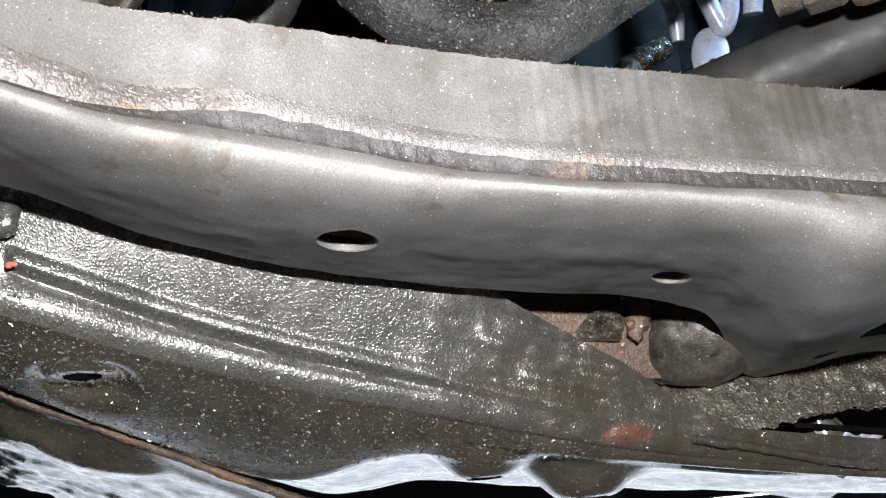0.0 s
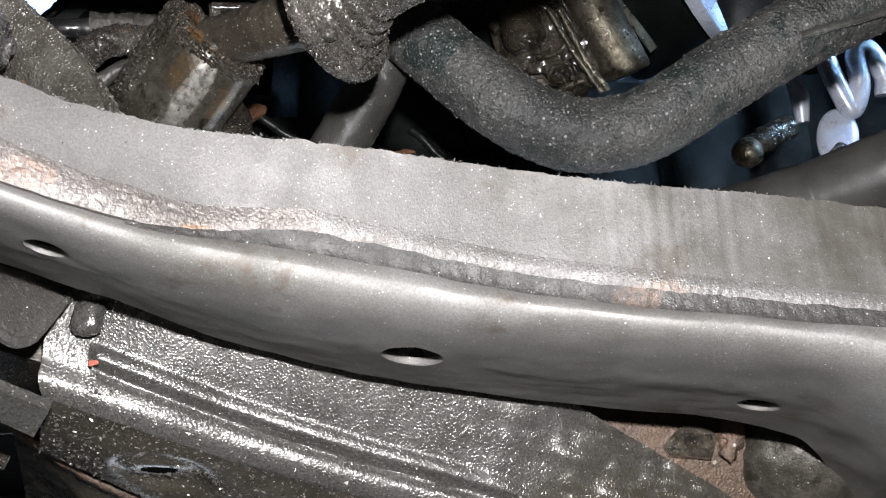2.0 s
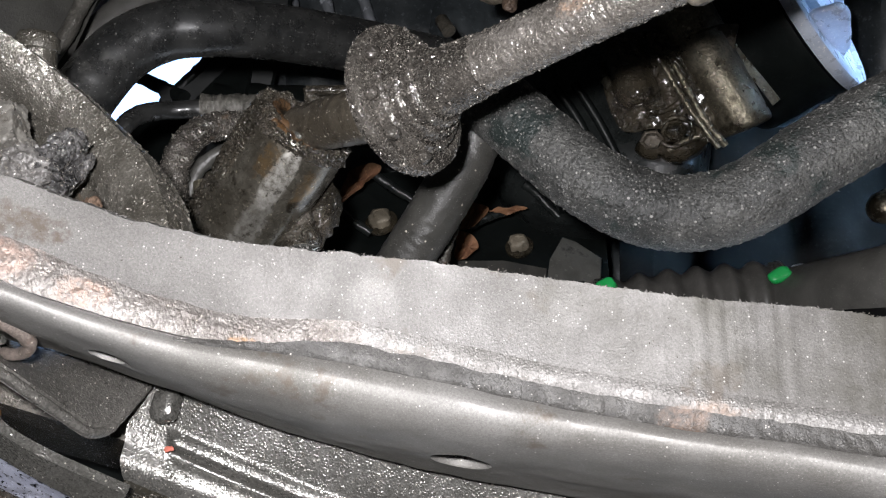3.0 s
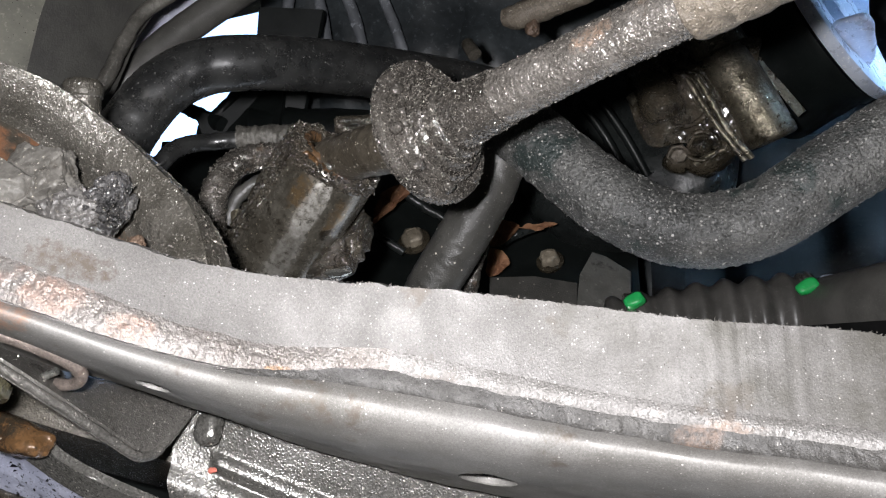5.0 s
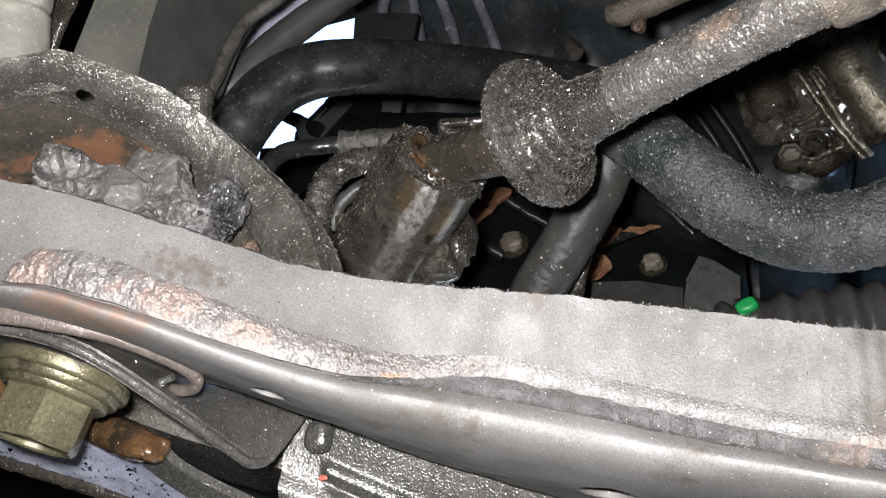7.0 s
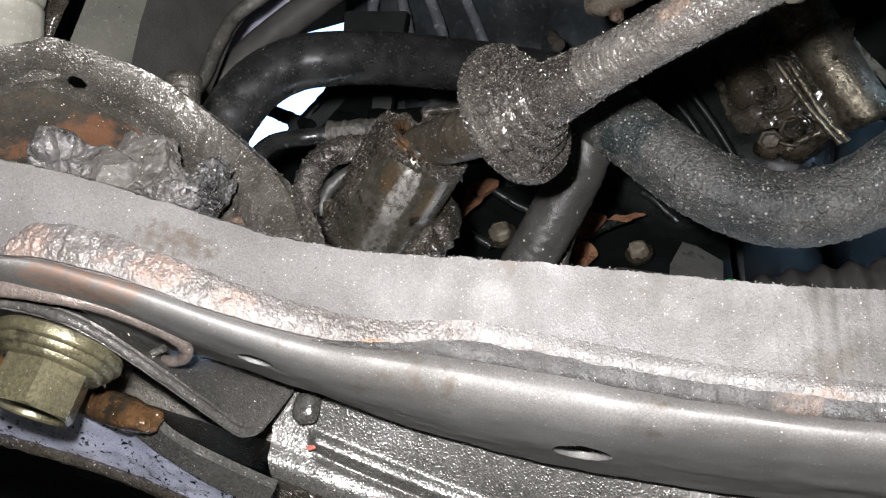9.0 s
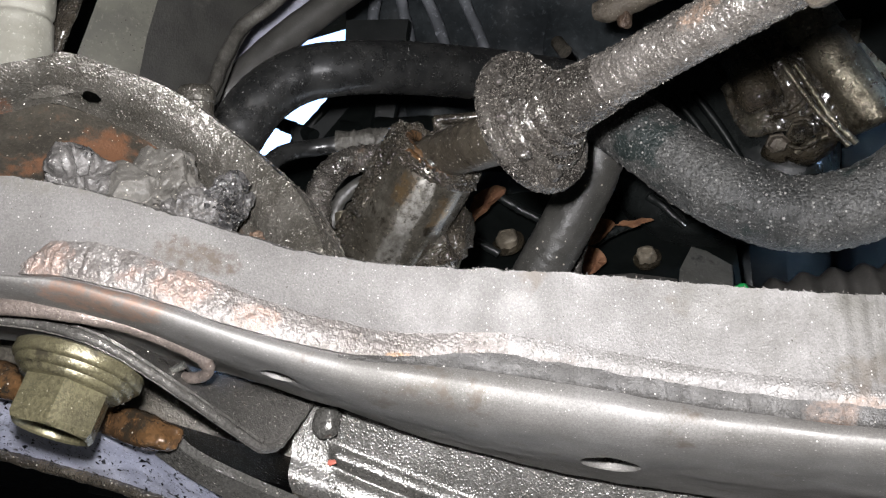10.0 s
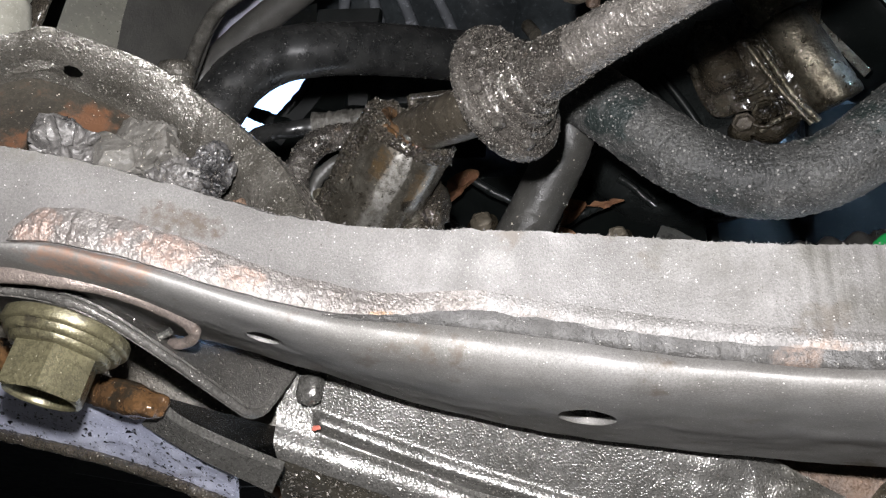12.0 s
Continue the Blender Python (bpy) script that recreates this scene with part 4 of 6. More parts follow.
# ---- pivot bolt, its washers and brackets ----
AXIS = (-0.125, -0.12, -0.985)
bolt_at = (-0.1407, 0.1879, 0.5267)
bolt = thing("pivot_bolt", "olive zinc-plated flange bolt with a hollow hexagon head", "bolt")
part("flange", lathe([(0.0, -0.003), (0.0172, -0.003), (0.0184, -0.0022), (0.0186, 0.0006), (0.0180, 0.0014), (0.0170, 0.0016), (0.0168, 0.0030), (0.0160, 0.0038), (0.0148, 0.0040), (0.0146, 0.0052), (0.0136, 0.0060), (0.0, 0.0062)], bolt_at, AXIS, 72), OLIVE, bolt, "stepped round flange")
part("hex_head", lathe([(0.0, 0.004), (0.0126, 0.004), (0.0128, 0.0060), (0.0128, 0.0172), (0.0120, 0.0186), (0.0104, 0.0190, 0), (0.0097, 0.0184, 0), (0.0092, 0.0150, 0), (0.0070, 0.0120, 0), (0.0, 0.0112, 0)], bolt_at, AXIS, 72, 0, 300, 6), OLIVE, bolt, "hollow hexagon head", False)

tab = thing("mounting_tab", "thin grey steel mounting tab with a pointed end", "bracket")
e1 = spline([(-0.1784, 0.1643, 0.5412), (-0.1558, 0.1702, 0.5395), (-0.1386, 0.1760, 0.5371), (-0.1265, 0.1833, 0.5336), (-0.1190, 0.1981, 0.5280), (-0.1139, 0.2209, 0.5212), (-0.1108, 0.2433, 0.5154)], 120)
e2 = spline([(-0.2095, 0.1804, 0.5591), (-0.1899, 0.1910, 0.5597), (-0.1740, 0.2010, 0.5575), (-0.1585, 0.2121, 0.5529), (-0.1425, 0.2319, 0.5442), (-0.1266, 0.2486, 0.5412), (-0.1117, 0.2631, 0.5391)], 120)
def tab_edge(v):
    """How far along the tab a row runs: its lower corner is rounded."""
    return 1.0 - 0.05 * (1 - math.sqrt(max(0.0, 1 - max(0.0, 1 - v / 0.24) ** 2)))


def on_tab(v, u):
    k = u * 119
    j, w = min(int(k), 118), k - min(int(k), 118)
    return Vector(e1[j]).lerp(Vector(e1[j + 1]), w).lerp(Vector(e2[j]).lerp(Vector(e2[j + 1]), w), v)


vals = [0.0, 0.01, 0.03, 0.06, 0.1, 0.15, 0.2, 0.26, 0.33, 0.45, 0.6, 0.75, 0.88, 1.0]
rows = [[on_tab(v, tab_edge(v) * k / 119) for k in range(120)] for v in vals]
tab_face = part("tab_sheet", grid(rows, (-0.0008, -0.0004, -0.0040)), TAB, tab)
scatter(tab_face, 1500, 0.00020, GLINT, "tab_grit", "fine glinting grit", 22)
rim_line = [on_tab(0, tab_edge(0) * k / 9) for k in range(10)] + [on_tab(v, tab_edge(v)) for v in (0.03, 0.1, 0.2, 0.33, 0.6, 0.9)]
part("tab_rim", tube([q + Vector((-0.0004, -0.0004, -0.0022)) for q in rim_line], 0.0015, 200, 12, 0.0003, 300), TAB, tab, "rounded sheared rim")
ring = thing("washer_ring", "rust-stained curved steel washer ring", "washer")
band_line = [(-0.172, 0.157, 0.5395), (-0.155, 0.161, 0.5385), (-0.143, 0.164, 0.5375), (-0.134, 0.168, 0.5370), (-0.126, 0.1725, 0.5362), (-0.119, 0.1785, 0.5357), (-0.114, 0.186, 0.5348), (-0.110, 0.195, 0.5335), (-0.1085, 0.2025, 0.5318), (-0.109, 0.2065, 0.5302), (-0.1125, 0.2085, 0.5288), (-0.1175, 0.2092, 0.5288), (-0.1210, 0.2095, 0.5297)]
part("ring_band", tube(band_line, [0.0027, 0.0027, 0.0027, 0.0027, 0.0026, 0.0025, 0.0024, 0.0023, 0.0021, 0.0019, 0.0018, 0.0018, 0.0015], 200, 20, 0.0003, 260, 0.75, (0, 1, 0)), BAND, ring, "rusty rolled band with a hooked end")
part("spring_tip", tube([(-0.1299, 0.2049, 0.5299), (-0.1227, 0.2060, 0.5305), (-0.1185, 0.2063, 0.5319)], 0.0011, 30, 12, 0.0004, 400), CLAMP, ring, "bright broken wire tip")
side_panel = thing("splashed_panel", "pale grey-blue panel splashed with black spots", "panel")
s1 = spline([(-0.2381, 0.1999, 0.5350), (-0.2061, 0.2140, 0.5278), (-0.1805, 0.2219, 0.5232), (-0.1591, 0.2304, 0.5176), (-0.1418, 0.2403, 0.5099), (-0.1260, 0.2520, 0.5035)], 140)
s2 = spline([(-0.2639, 0.2204, 0.5264), (-0.2301, 0.2364, 0.5173), (-0.2039, 0.2463, 0.5118), (-0.1818, 0.2563, 0.5067), (-0.1621, 0.2655, 0.5005), (-0.1430, 0.2775, 0.4935)], 140)
rows = [[Vector(s1[k]).lerp(Vector(s2[k]), i / 19) + Vector((0, 0, lump(s1[k] + np.array([0, i * 0.002, 0]), 60, 0.0012))) for k in range(140)] for i in range(20)]
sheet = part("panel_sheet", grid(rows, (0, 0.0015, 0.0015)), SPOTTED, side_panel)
scatter(sheet, 500, 0.00055, DROP_BLACK, "black_splash", "black oil splashes", 43, None, 0.35)
scatter(sheet, 2200, 0.00022, DROP_BLACK, "black_splash", "black oil splashes", 44, None, 0.35)
part("panel_lip", tube([(-0.2620, 0.2194, 0.5254), (-0.2284, 0.2355, 0.5162), (-0.2023, 0.2453, 0.5108), (-0.1804, 0.2551, 0.5057), (-0.1608, 0.2642, 0.4995), (-0.1366, 0.2800, 0.4904)], 0.0022, 120, 14, 0.0004, 300), TAR, side_panel, "dark oily lower lip")
part("panel_flange", grid([spline([(-0.1417, 0.2303, 0.5171), (-0.1377, 0.2349, 0.5125), (-0.1281, 0.2442, 0.5073), (-0.1121, 0.2605, 0.5007)], 60), spline([(-0.1533, 0.2358, 0.5134), (-0.1445, 0.2412, 0.5078), (-0.1342, 0.2500, 0.5020), (-0.1189, 0.2651, 0.4944)], 60)], (0, 0.001, 0.003)), BEAM_PAINT, side_panel, "black pebbled flange")
rusty_lug = thing("rusty_lug", "brown rusty cast lug beside the bolt", "lug")
part("lug_body", blob((-0.1527, 0.2253, 0.5198), (0.0165, 0.006, 0.0052), 0.16, 110, 5, True, (0, 16, 0)), LUG, rusty_lug)
part("lug_arm", tube([(-0.2056, 0.1982, 0.5343), (-0.1901, 0.2044, 0.5316), (-0.1746, 0.2132, 0.5267), (-0.1599, 0.2223, 0.5226)], 0.0058, 60, 24, 0.0006, 200), LUG, rusty_lug, "brown cast arm")

backing = thing("backing_plate", "dull brown-grey steel plate behind the pivot bolt", "plate")
part("plate_sheet", grid([spline([(-0.2612, 0.2064, 0.5627), (-0.2046, 0.2276, 0.5584), (-0.1623, 0.2441, 0.5479), (-0.1098, 0.2825, 0.5425)], 60), spline([(-0.2588, 0.2104, 0.5459), (-0.2032, 0.2322, 0.5393), (-0.1631, 0.2504, 0.5281), (-0.1160, 0.2896, 0.5178)], 60)], (0, 0.003, 0.001)), DOME, backing)
part("plate_rear", grid([spline([(-0.2138, 0.2617, 0.5677), (-0.1841, 0.2793, 0.5657), (-0.1509, 0.3008, 0.5600), (-0.1279, 0.3170, 0.5535)], 40), spline([(-0.2574, 0.3028, 0.5156), (-0.2191, 0.3262, 0.5118), (-0.1775, 0.3477, 0.5149), (-0.1512, 0.3613, 0.5168)], 40)], (0, 0.003, 0)), DARK_PLASTIC, backing, "black rear web")
part("plate_fold", grid([spline([(-0.2588, 0.2104, 0.5459), (-0.2032, 0.2322, 0.5393), (-0.1631, 0.2504, 0.5281), (-0.1160, 0.2896, 0.5178)], 60), spline([(-0.2900, 0.2331, 0.5416), (-0.2302, 0.2573, 0.5349), (-0.1853, 0.2756, 0.5237), (-0.1324, 0.3238, 0.5122)], 60)], (0, 0.003, 0.001)), TAR, backing, "oily dark fold")
# ---- arched bracket with torn bush ----
arch = thing("arched_bracket", "arched stamped steel bracket, gritty, with rust inside", "bracket")
edge = spline([(-0.1767, 0.1355, 0.6022), (-0.1543, 0.1468, 0.6091), (-0.1468, 0.1518, 0.6124), (-0.1412, 0.1567, 0.6163), (-0.1330, 0.1687, 0.6164), (-0.1233, 0.1836, 0.6152), (-0.1119, 0.1992, 0.6071), (-0.0998, 0.2067, 0.5962), (-0.0873, 0.2103, 0.5835), (-0.0760, 0.2088, 0.5649), (-0.0715, 0.2097, 0.5487)], 260)
inner_line = spline([(-0.1901, 0.1471, 0.5947), (-0.1666, 0.1590, 0.6018), (-0.1602, 0.1631, 0.6056), (-0.1555, 0.1680, 0.6084), (-0.1488, 0.1780, 0.6083), (-0.1398, 0.1923, 0.6052), (-0.1299, 0.2051, 0.5961), (-0.1183, 0.2114, 0.5846), (-0.1074, 0.2135, 0.5730), (-0.0963, 0.2112, 0.5580), (-0.0917, 0.2115, 0.5432)], 260)
recess = spline([(-0.2122, 0.1658, 0.5838), (-0.1871, 0.1791, 0.5900), (-0.1803, 0.1841, 0.5923), (-0.1752, 0.1884, 0.5942), (-0.1703, 0.1961, 0.5944), (-0.1638, 0.2057, 0.5926), (-0.1532, 0.2129, 0.5855), (-0.1391, 0.2167, 0.5765), (-0.1272, 0.2192, 0.5676), (-0.1150, 0.2192, 0.5542), (-0.1108, 0.2206, 0.5393)], 260)
ARM_HOLE = (-0.1444, 0.1712, 0.6080)
bm = bmesh.new()
vs = []
for i in range(46):
    row = []
    for k in range(260):
        e, n_ = Vector(edge[k]), Vector(inner_line[k])
        if i < 8:
            a = i / 7
            p = e + Vector((0, 0.016 * (1 - a), -0.002 * (1 - a))) + Vector((0, 0, 0.0016 * math.sin(math.pi * a)))
        else:
            a = (i - 8) / 37
            p = e.lerp(n_, a) - Vector((0.0, 0.0030, 0.002)) * math.sin(math.pi * min(1.0, a * 1.2)) * 0.8
        p += Vector((0, lump(p, 300, 0.0004), 0))
        row.append(bm.verts.new(p))
    vs.append(row)
for i in range(45):
    for k in range(259):
        bm.faces.new((vs[i][k], vs[i][k + 1], vs[i + 1][k + 1], vs[i + 1][k]))
inside = [f for f in bm.faces if (f.calc_center_median() - Vector(ARM_HOLE)).length < 0.0036]
bmesh.ops.delete(bm, geom=inside, context="FACES")
bmesh.ops.recalc_face_normals(bm, faces=bm.faces)
flange = part("bracket_flange", bm, ARCH_PAINT, arch, "gritty dark flange with a small hole")
scatter(flange, 7000, 0.00019, GLINT, "flange_grit", "glinting grit", 17)
rows = [[Vector(inner_line[k]).lerp(Vector(recess[k]), i / 19) + Vector((0, lump(recess[k] + np.array([i * 0.004, 0, 0]), 60, 0.0008), 0)) for k in range(260)] for i in range(20)]
part("bracket_web", grid(rows, (0, 0.002, 0.001)), INNER_RUST, arch, "rust-streaked inner web")


def chunk(at, size, turn, amount, cells, crack=0.0, sub=6):
    """A broken lump: flat-sided, with pits and upright cracks."""
    bm_ = bmesh.new()
    bmesh.ops.create_icosphere(bm_, subdivisions=sub, radius=1.0)
    rot = Euler([radians(a) for a in turn]).to_matrix()
    rng_ = random.Random(int(abs(at[0]) * 1e5))
    cuts = [(Vector([rng_.gauss(0, 1) for _ in range(3)]).normalized(), rng_.uniform(0.72, 1.0)) for _ in range(16)]
    for v in bm_.verts:
        q = v.co.normalized()
        q = q * min([1.25] + [h_ / q.dot(n_) for n_, h_ in cuts if q.dot(n_) > 0.05])
        p = rot @ Vector((q.x * size[0], q.y * size[1], q.z * size[2]))
        w = Vector(at) + p
        d = amount * (0.9 * noise.fractal(w * cells * 0.5, 0.9, 2.1, 4) + 0.25 * (noise.voronoi(w * cells)[0][1] - noise.voronoi(w * cells)[0][0]))
        if crack:
            ridge_ = abs(noise.noise(Vector((w.x * 240, w.y * 120, w.z * 80)) + Vector((3, 1, 7))))
            d -= crack * max(0.0, 1 - ridge_ / 0.08)
        v.co = w + p * d
    return bm_


bush = thing("torn_bush", "torn, crumbling grey rubber bush with a cracked black lump", "bush")
part("rubber_chunk", chunk((-0.1352, 0.1690, 0.5805), (0.0102, 0.008, 0.0084), (10, 14, 0), 0.34, 170, 0.22), RUBBER_TORN, bush, "torn grey chunk with a folded top")
part("rubber_fold", chunk((-0.1308, 0.1650, 0.5832), (0.0040, 0.003, 0.0022), (0, 22, 0), 0.5, 300, 0.3, 5), CRACKED, bush, "dark folded flap")
part("rubber_neck", chunk((-0.1275, 0.1780, 0.5790), (0.0085, 0.007, 0.0082), (0, 10, 0), 0.16, 150), DUST_CORE, bush, "smooth dusty neck")
part("rubber_core", chunk((-0.1212, 0.1862, 0.5832), (0.0135, 0.009, 0.0118), (0, 32, 0), 0.28, 150, 0.06), DUST_CORE, bush, "dusty crumbling core")
part("rubber_lump", chunk((-0.1045, 0.1985, 0.5775), (0.0066, 0.007, 0.0086), (10, 8, 0), 0.34, 230, 0.45), CRACKED, bush, "cracked black lump")
part("rubber_skin", chunk((-0.1150, 0.1905, 0.5748), (0.0115, 0.006, 0.0066), (0, 36, 0), 0.36, 240, 0.4), RUBBER_TORN, bush, "ragged grey skin")
for ob in list(bush.children):
    if ob.name.startswith(("rubber_core", "rubber_skin", "rubber_lump")):
        scatter(ob, 900, 0.00022, GLINT, "rubber_grit", "glinting grit", 41)
part("rust_flake", blob((-0.0941, 0.2004, 0.5666), (0.0022, 0.002, 0.0022), 0.5, 500, 3), RUSTY, bush, "small rust flake")
head_bolt = thing("bracket_bolt", "grimy round bolt head on the bracket", "bolt")
part("bolt_cap", lathe([(0.0, -0.01), (0.0058, -0.01), (0.0058, 0.0), (0.0064, 0.0004), (0.0064, 0.004), (0.0052, 0.0058), (0.0, 0.0066)], (-0.1330, 0.2033, 0.6249), (0.1, -0.35, 0.9), 40, 0.0004, 500), ARCH_PAINT, head_bolt)

# ---- steering joint: can, rod, disc and shaft ----
joint = thing("steering_joint", "oily steel steering joint with a gritty disc seal and shaft", "steering joint")
can_lo, can_hi = Vector((-0.1350, 0.3181, 0.6089)), Vector((-0.0904, 0.2934, 0.6460))
can_dir = (can_hi - can_lo).normalized()
can_len = (can_hi - can_lo).length
can_frame = frame_on(can_lo, can_dir)
can = part("can", lathe([(0.0, -0.01), (0.0190, -0.01), (0.0202, 0.002), (0.0203, can_len * 0.5), (0.0206, can_len * 0.80), (0.0203, can_len - 0.003), (0.0196, can_len - 0.0005), (0.0182, can_len + 0.0012),
                         (0.0160, can_len + 0.0012), (0.0144, can_len - 0.001), (0.0135, can_len - 0.012), (0.0, can_len - 0.012)], (0, 0, 0), (0, 0, 1), 96, 0.00012, 120), TAR, joint, "oily brown-stained steel can")
can.matrix_world = can_frame
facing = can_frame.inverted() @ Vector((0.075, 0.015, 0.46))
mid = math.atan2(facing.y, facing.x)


def on_can(a, h, lift=0.0):
    r = float(np.interp(h, [0.002, can_len * 0.5, can_len * 0.80, can_len - 0.003], [0.0202, 0.0203, 0.0206, 0.0203])) + lift
    return Vector((r * math.cos(mid + a), r * math.sin(mid + a), h))


def crust(name, count, spread, heights, size, material, label, seed):
    """Lumps of grime stuck to the can, in one mesh."""
    rng_ = random.Random(seed)
    bm_ = bmesh.new()
    for _ in range(count):
        at = can_frame @ on_can(rng_.uniform(*spread), can_len * rng_.triangular(*heights), 0.0002)
        r_ = size * rng_.uniform(0.5, 1.4)
        first = len(bm_.verts)
        bmesh.ops.create_icosphere(bm_, subdivisions=2, radius=r_)
        bm_.verts.ensure_lookup_table()
        for v in bm_.verts[first:]:
            v.co = at + v.co * (1 + 0.5 * noise.noise((at + v.co) * 700))
    tagged(part(name, bm_, material, joint, label), kind="stuff")


# paler streak towards the lens and dried brown oil, in the can's own measure
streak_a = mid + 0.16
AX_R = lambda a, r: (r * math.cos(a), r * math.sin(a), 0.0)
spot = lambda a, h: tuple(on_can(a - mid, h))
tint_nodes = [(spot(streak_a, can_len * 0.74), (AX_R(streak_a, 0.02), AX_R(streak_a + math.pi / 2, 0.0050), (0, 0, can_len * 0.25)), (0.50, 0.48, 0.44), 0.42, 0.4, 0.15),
              (spot(streak_a + 0.05, can_len * 0.30), (AX_R(streak_a, 0.02), AX_R(streak_a + math.pi / 2, 0.0062), (0, 0, can_len * 0.36)), (0.27, 0.26, 0.235), 0.36, 0.9, 0.6),
              (spot(streak_a - 0.35, can_len * 0.80), (AX_R(streak_a - 0.35, 0.02), AX_R(streak_a - 0.35 + math.pi / 2, 0.0050), (0, 0, can_len * 0.14)), (0.16, 0.105, 0.05), 0.25, 0.9, 1.0),
              (spot(streak_a + 0.55, can_len * 0.76), (AX_R(streak_a + 0.55, 0.02), AX_R(streak_a + 0.55 + math.pi / 2, 0.0045), (0, 0, can_len * 0.16)), (0.17, 0.115, 0.06), 0.25, 0.9, 1.0)]
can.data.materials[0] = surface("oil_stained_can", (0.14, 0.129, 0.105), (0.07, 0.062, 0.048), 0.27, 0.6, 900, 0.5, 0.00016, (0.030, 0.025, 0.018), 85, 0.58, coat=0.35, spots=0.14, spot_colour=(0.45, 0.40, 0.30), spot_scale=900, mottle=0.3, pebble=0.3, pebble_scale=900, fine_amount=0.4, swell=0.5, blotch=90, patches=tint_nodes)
crust("side_grime", 420, (-1.7, -0.75), (-0.05, 1.0, 0.85), 0.0009, TAR, "black gritty crust on the side", 31)
crust("rim_crust", 260, (-1.6, 1.3), (0.92, 1.03, 0.99), 0.0006, TAR, "oily gritty crust below the rim", 32)
rim_grime = part("rim_grime", tube([can_frame @ Vector((0.0176 * math.cos(a), 0.0176 * math.sin(a), can_len + 0.0004)) for a in np.linspace(mid + 0.5, mid + 5.7, 14)], 0.0027, 190, 18, 0.0020, 300), TAR, joint, "lumpy oily grit on the rim")
scatter(rim_grime, 1800, 0.00030, GLINT, "rim_grit", "wet glinting grit", 14)
part("rim_front", tube([can_frame @ Vector((0.0178 * math.cos(a), 0.0178 * math.sin(a), can_len + 0.0002)) for a in np.linspace(mid - 0.6, mid + 0.55, 7)], 0.0013, 80, 14, 0.0008, 500), LUG, joint, "wet amber edge of the rim")
part("ring_lip", tube([can_frame @ Vector((0.0135 * math.cos(a), 0.0135 * math.sin(a), can_len + 0.0004)) for a in np.linspace(mid - 2.3, mid + 0.1, 9)], 0.0021, 90, 18, 0.0006, 300), AMBER, joint, "wet amber inner ring")
part("oil_drop", blob(can_frame @ Vector((0.0172 * math.cos(mid + 0.02), 0.0172 * math.sin(mid + 0.02), can_len + 0.0012)), (0.0024, 0.0018, 0.0022), 0.25, 400, 4), CLAMP, joint, "bright wet drop on the rim")
rim_ring = part("rim_bead", tube([can_frame @ Vector((0.0196 * math.cos(a), 0.0196 * math.sin(a), can_len - 0.0030)) for a in np.linspace(mid - 2.4, mid + 1.6, 14)], 0.0014, 150, 12, 0.0010, 400), TAR, joint, "gritty bead below the rim")
scatter(rim_ring, 1000, 0.00032, DARK_GLINT, "bead_grit", "oily glinting grit", 12)
scatter(can, 1600, 0.00026, DARK_GLINT, "can_grit", "oily glinting grit", 13, lambda x, y, z: 1.0 if z > can_len * 0.86 or math.cos(math.atan2(y, x) - mid + 1.25) > 0.75 else 0.06)
rod_lo, rod_hi = Vector((-0.0900, 0.2904, 0.6427)), Vector((-0.0398, 0.2691, 0.6319))
rod = part("rod", tube([rod_lo, rod_lo.lerp(rod_hi, 0.5), rod_hi], [0.0088, 0.0098, 0.0100], 90, 48, 0.0004, 260), ROD_OIL, joint, "oil-filmed dark rod")
scatter(rod, 420, 0.00022, GLINT, "rod_grit", "glinting grit", 10)
disc_at = Vector((-0.0325, 0.2590, 0.6274))
shaft_far = Vector((0.0657, 0.2192, 0.6297))
sdir = (shaft_far - disc_at).normalized()
axis = sdir

disc_profile = [(0.0, -0.004), (0.0230, -0.004), (0.0250, -0.0024), (0.0256, 0.0), (0.0250, 0.0022), (0.0228, 0.0028), (0.0204, 0.0022), (0.0193, 0.0026), (0.0192, 0.0056), (0.0181, 0.0068), (0.0171, 0.0058), (0.0163, 0.0048), (0.0160, 0.0088),
                (0.0150, 0.0104), (0.0141, 0.0094), (0.0134, 0.0086), (0.0133, 0.0128), (0.0122, 0.0144), (0.0114, 0.0136), (0.0108, 0.0130), (0.0106, 0.0180), (0.0101, 0.0240), (0.0094, 0.0330), (0.0, 0.0332)]
fine_profile = []
for (ra, ha), (rb, hb) in zip(disc_profile, disc_profile[1:]):
    steps = max(1, int(math.hypot(rb - ra, hb - ha) / 0.0004))
    fine_profile += [(ra + (rb - ra) * q / steps, ha + (hb - ha) * q / steps) for q in range(steps)]
disc = part("disc", lathe(fine_profile + [disc_profile[-1]], disc_at, axis, 230, 0.00035, 500), GRIT_BLACK, joint, "stepped disc seal caked in oily grit")
for k_, (a_, r_) in enumerate(((3.6, 0.0205), (4.3, 0.0200), (5.0, 0.0210), (2.9, 0.0208))):
    part("seal_lug", blob(frame_on(disc_at, axis) @ Vector((r_ * math.cos(a_), r_ * math.sin(a_), 0.0042)), (0.0026, 0.0026, 0.0022), 0.4, 300, 3), GRIT_BLACK, disc, "small gritty lug")
shaft = part("shaft", tube([disc_at + axis * 0.008, disc_at.lerp(shaft_far, 0.28), disc_at.lerp(shaft_far, 0.6), shaft_far, shaft_far + sdir * 0.08], [0.0098, 0.0090, 0.0082, 0.0081, 0.0082], 380, 72, 0.0005, 800), SHAFT, joint, "gritty brown-grey steering shaft")
scatter(shaft, 15000, 0.00020, GLINT, "shaft_grit", "glinting grit", 9)
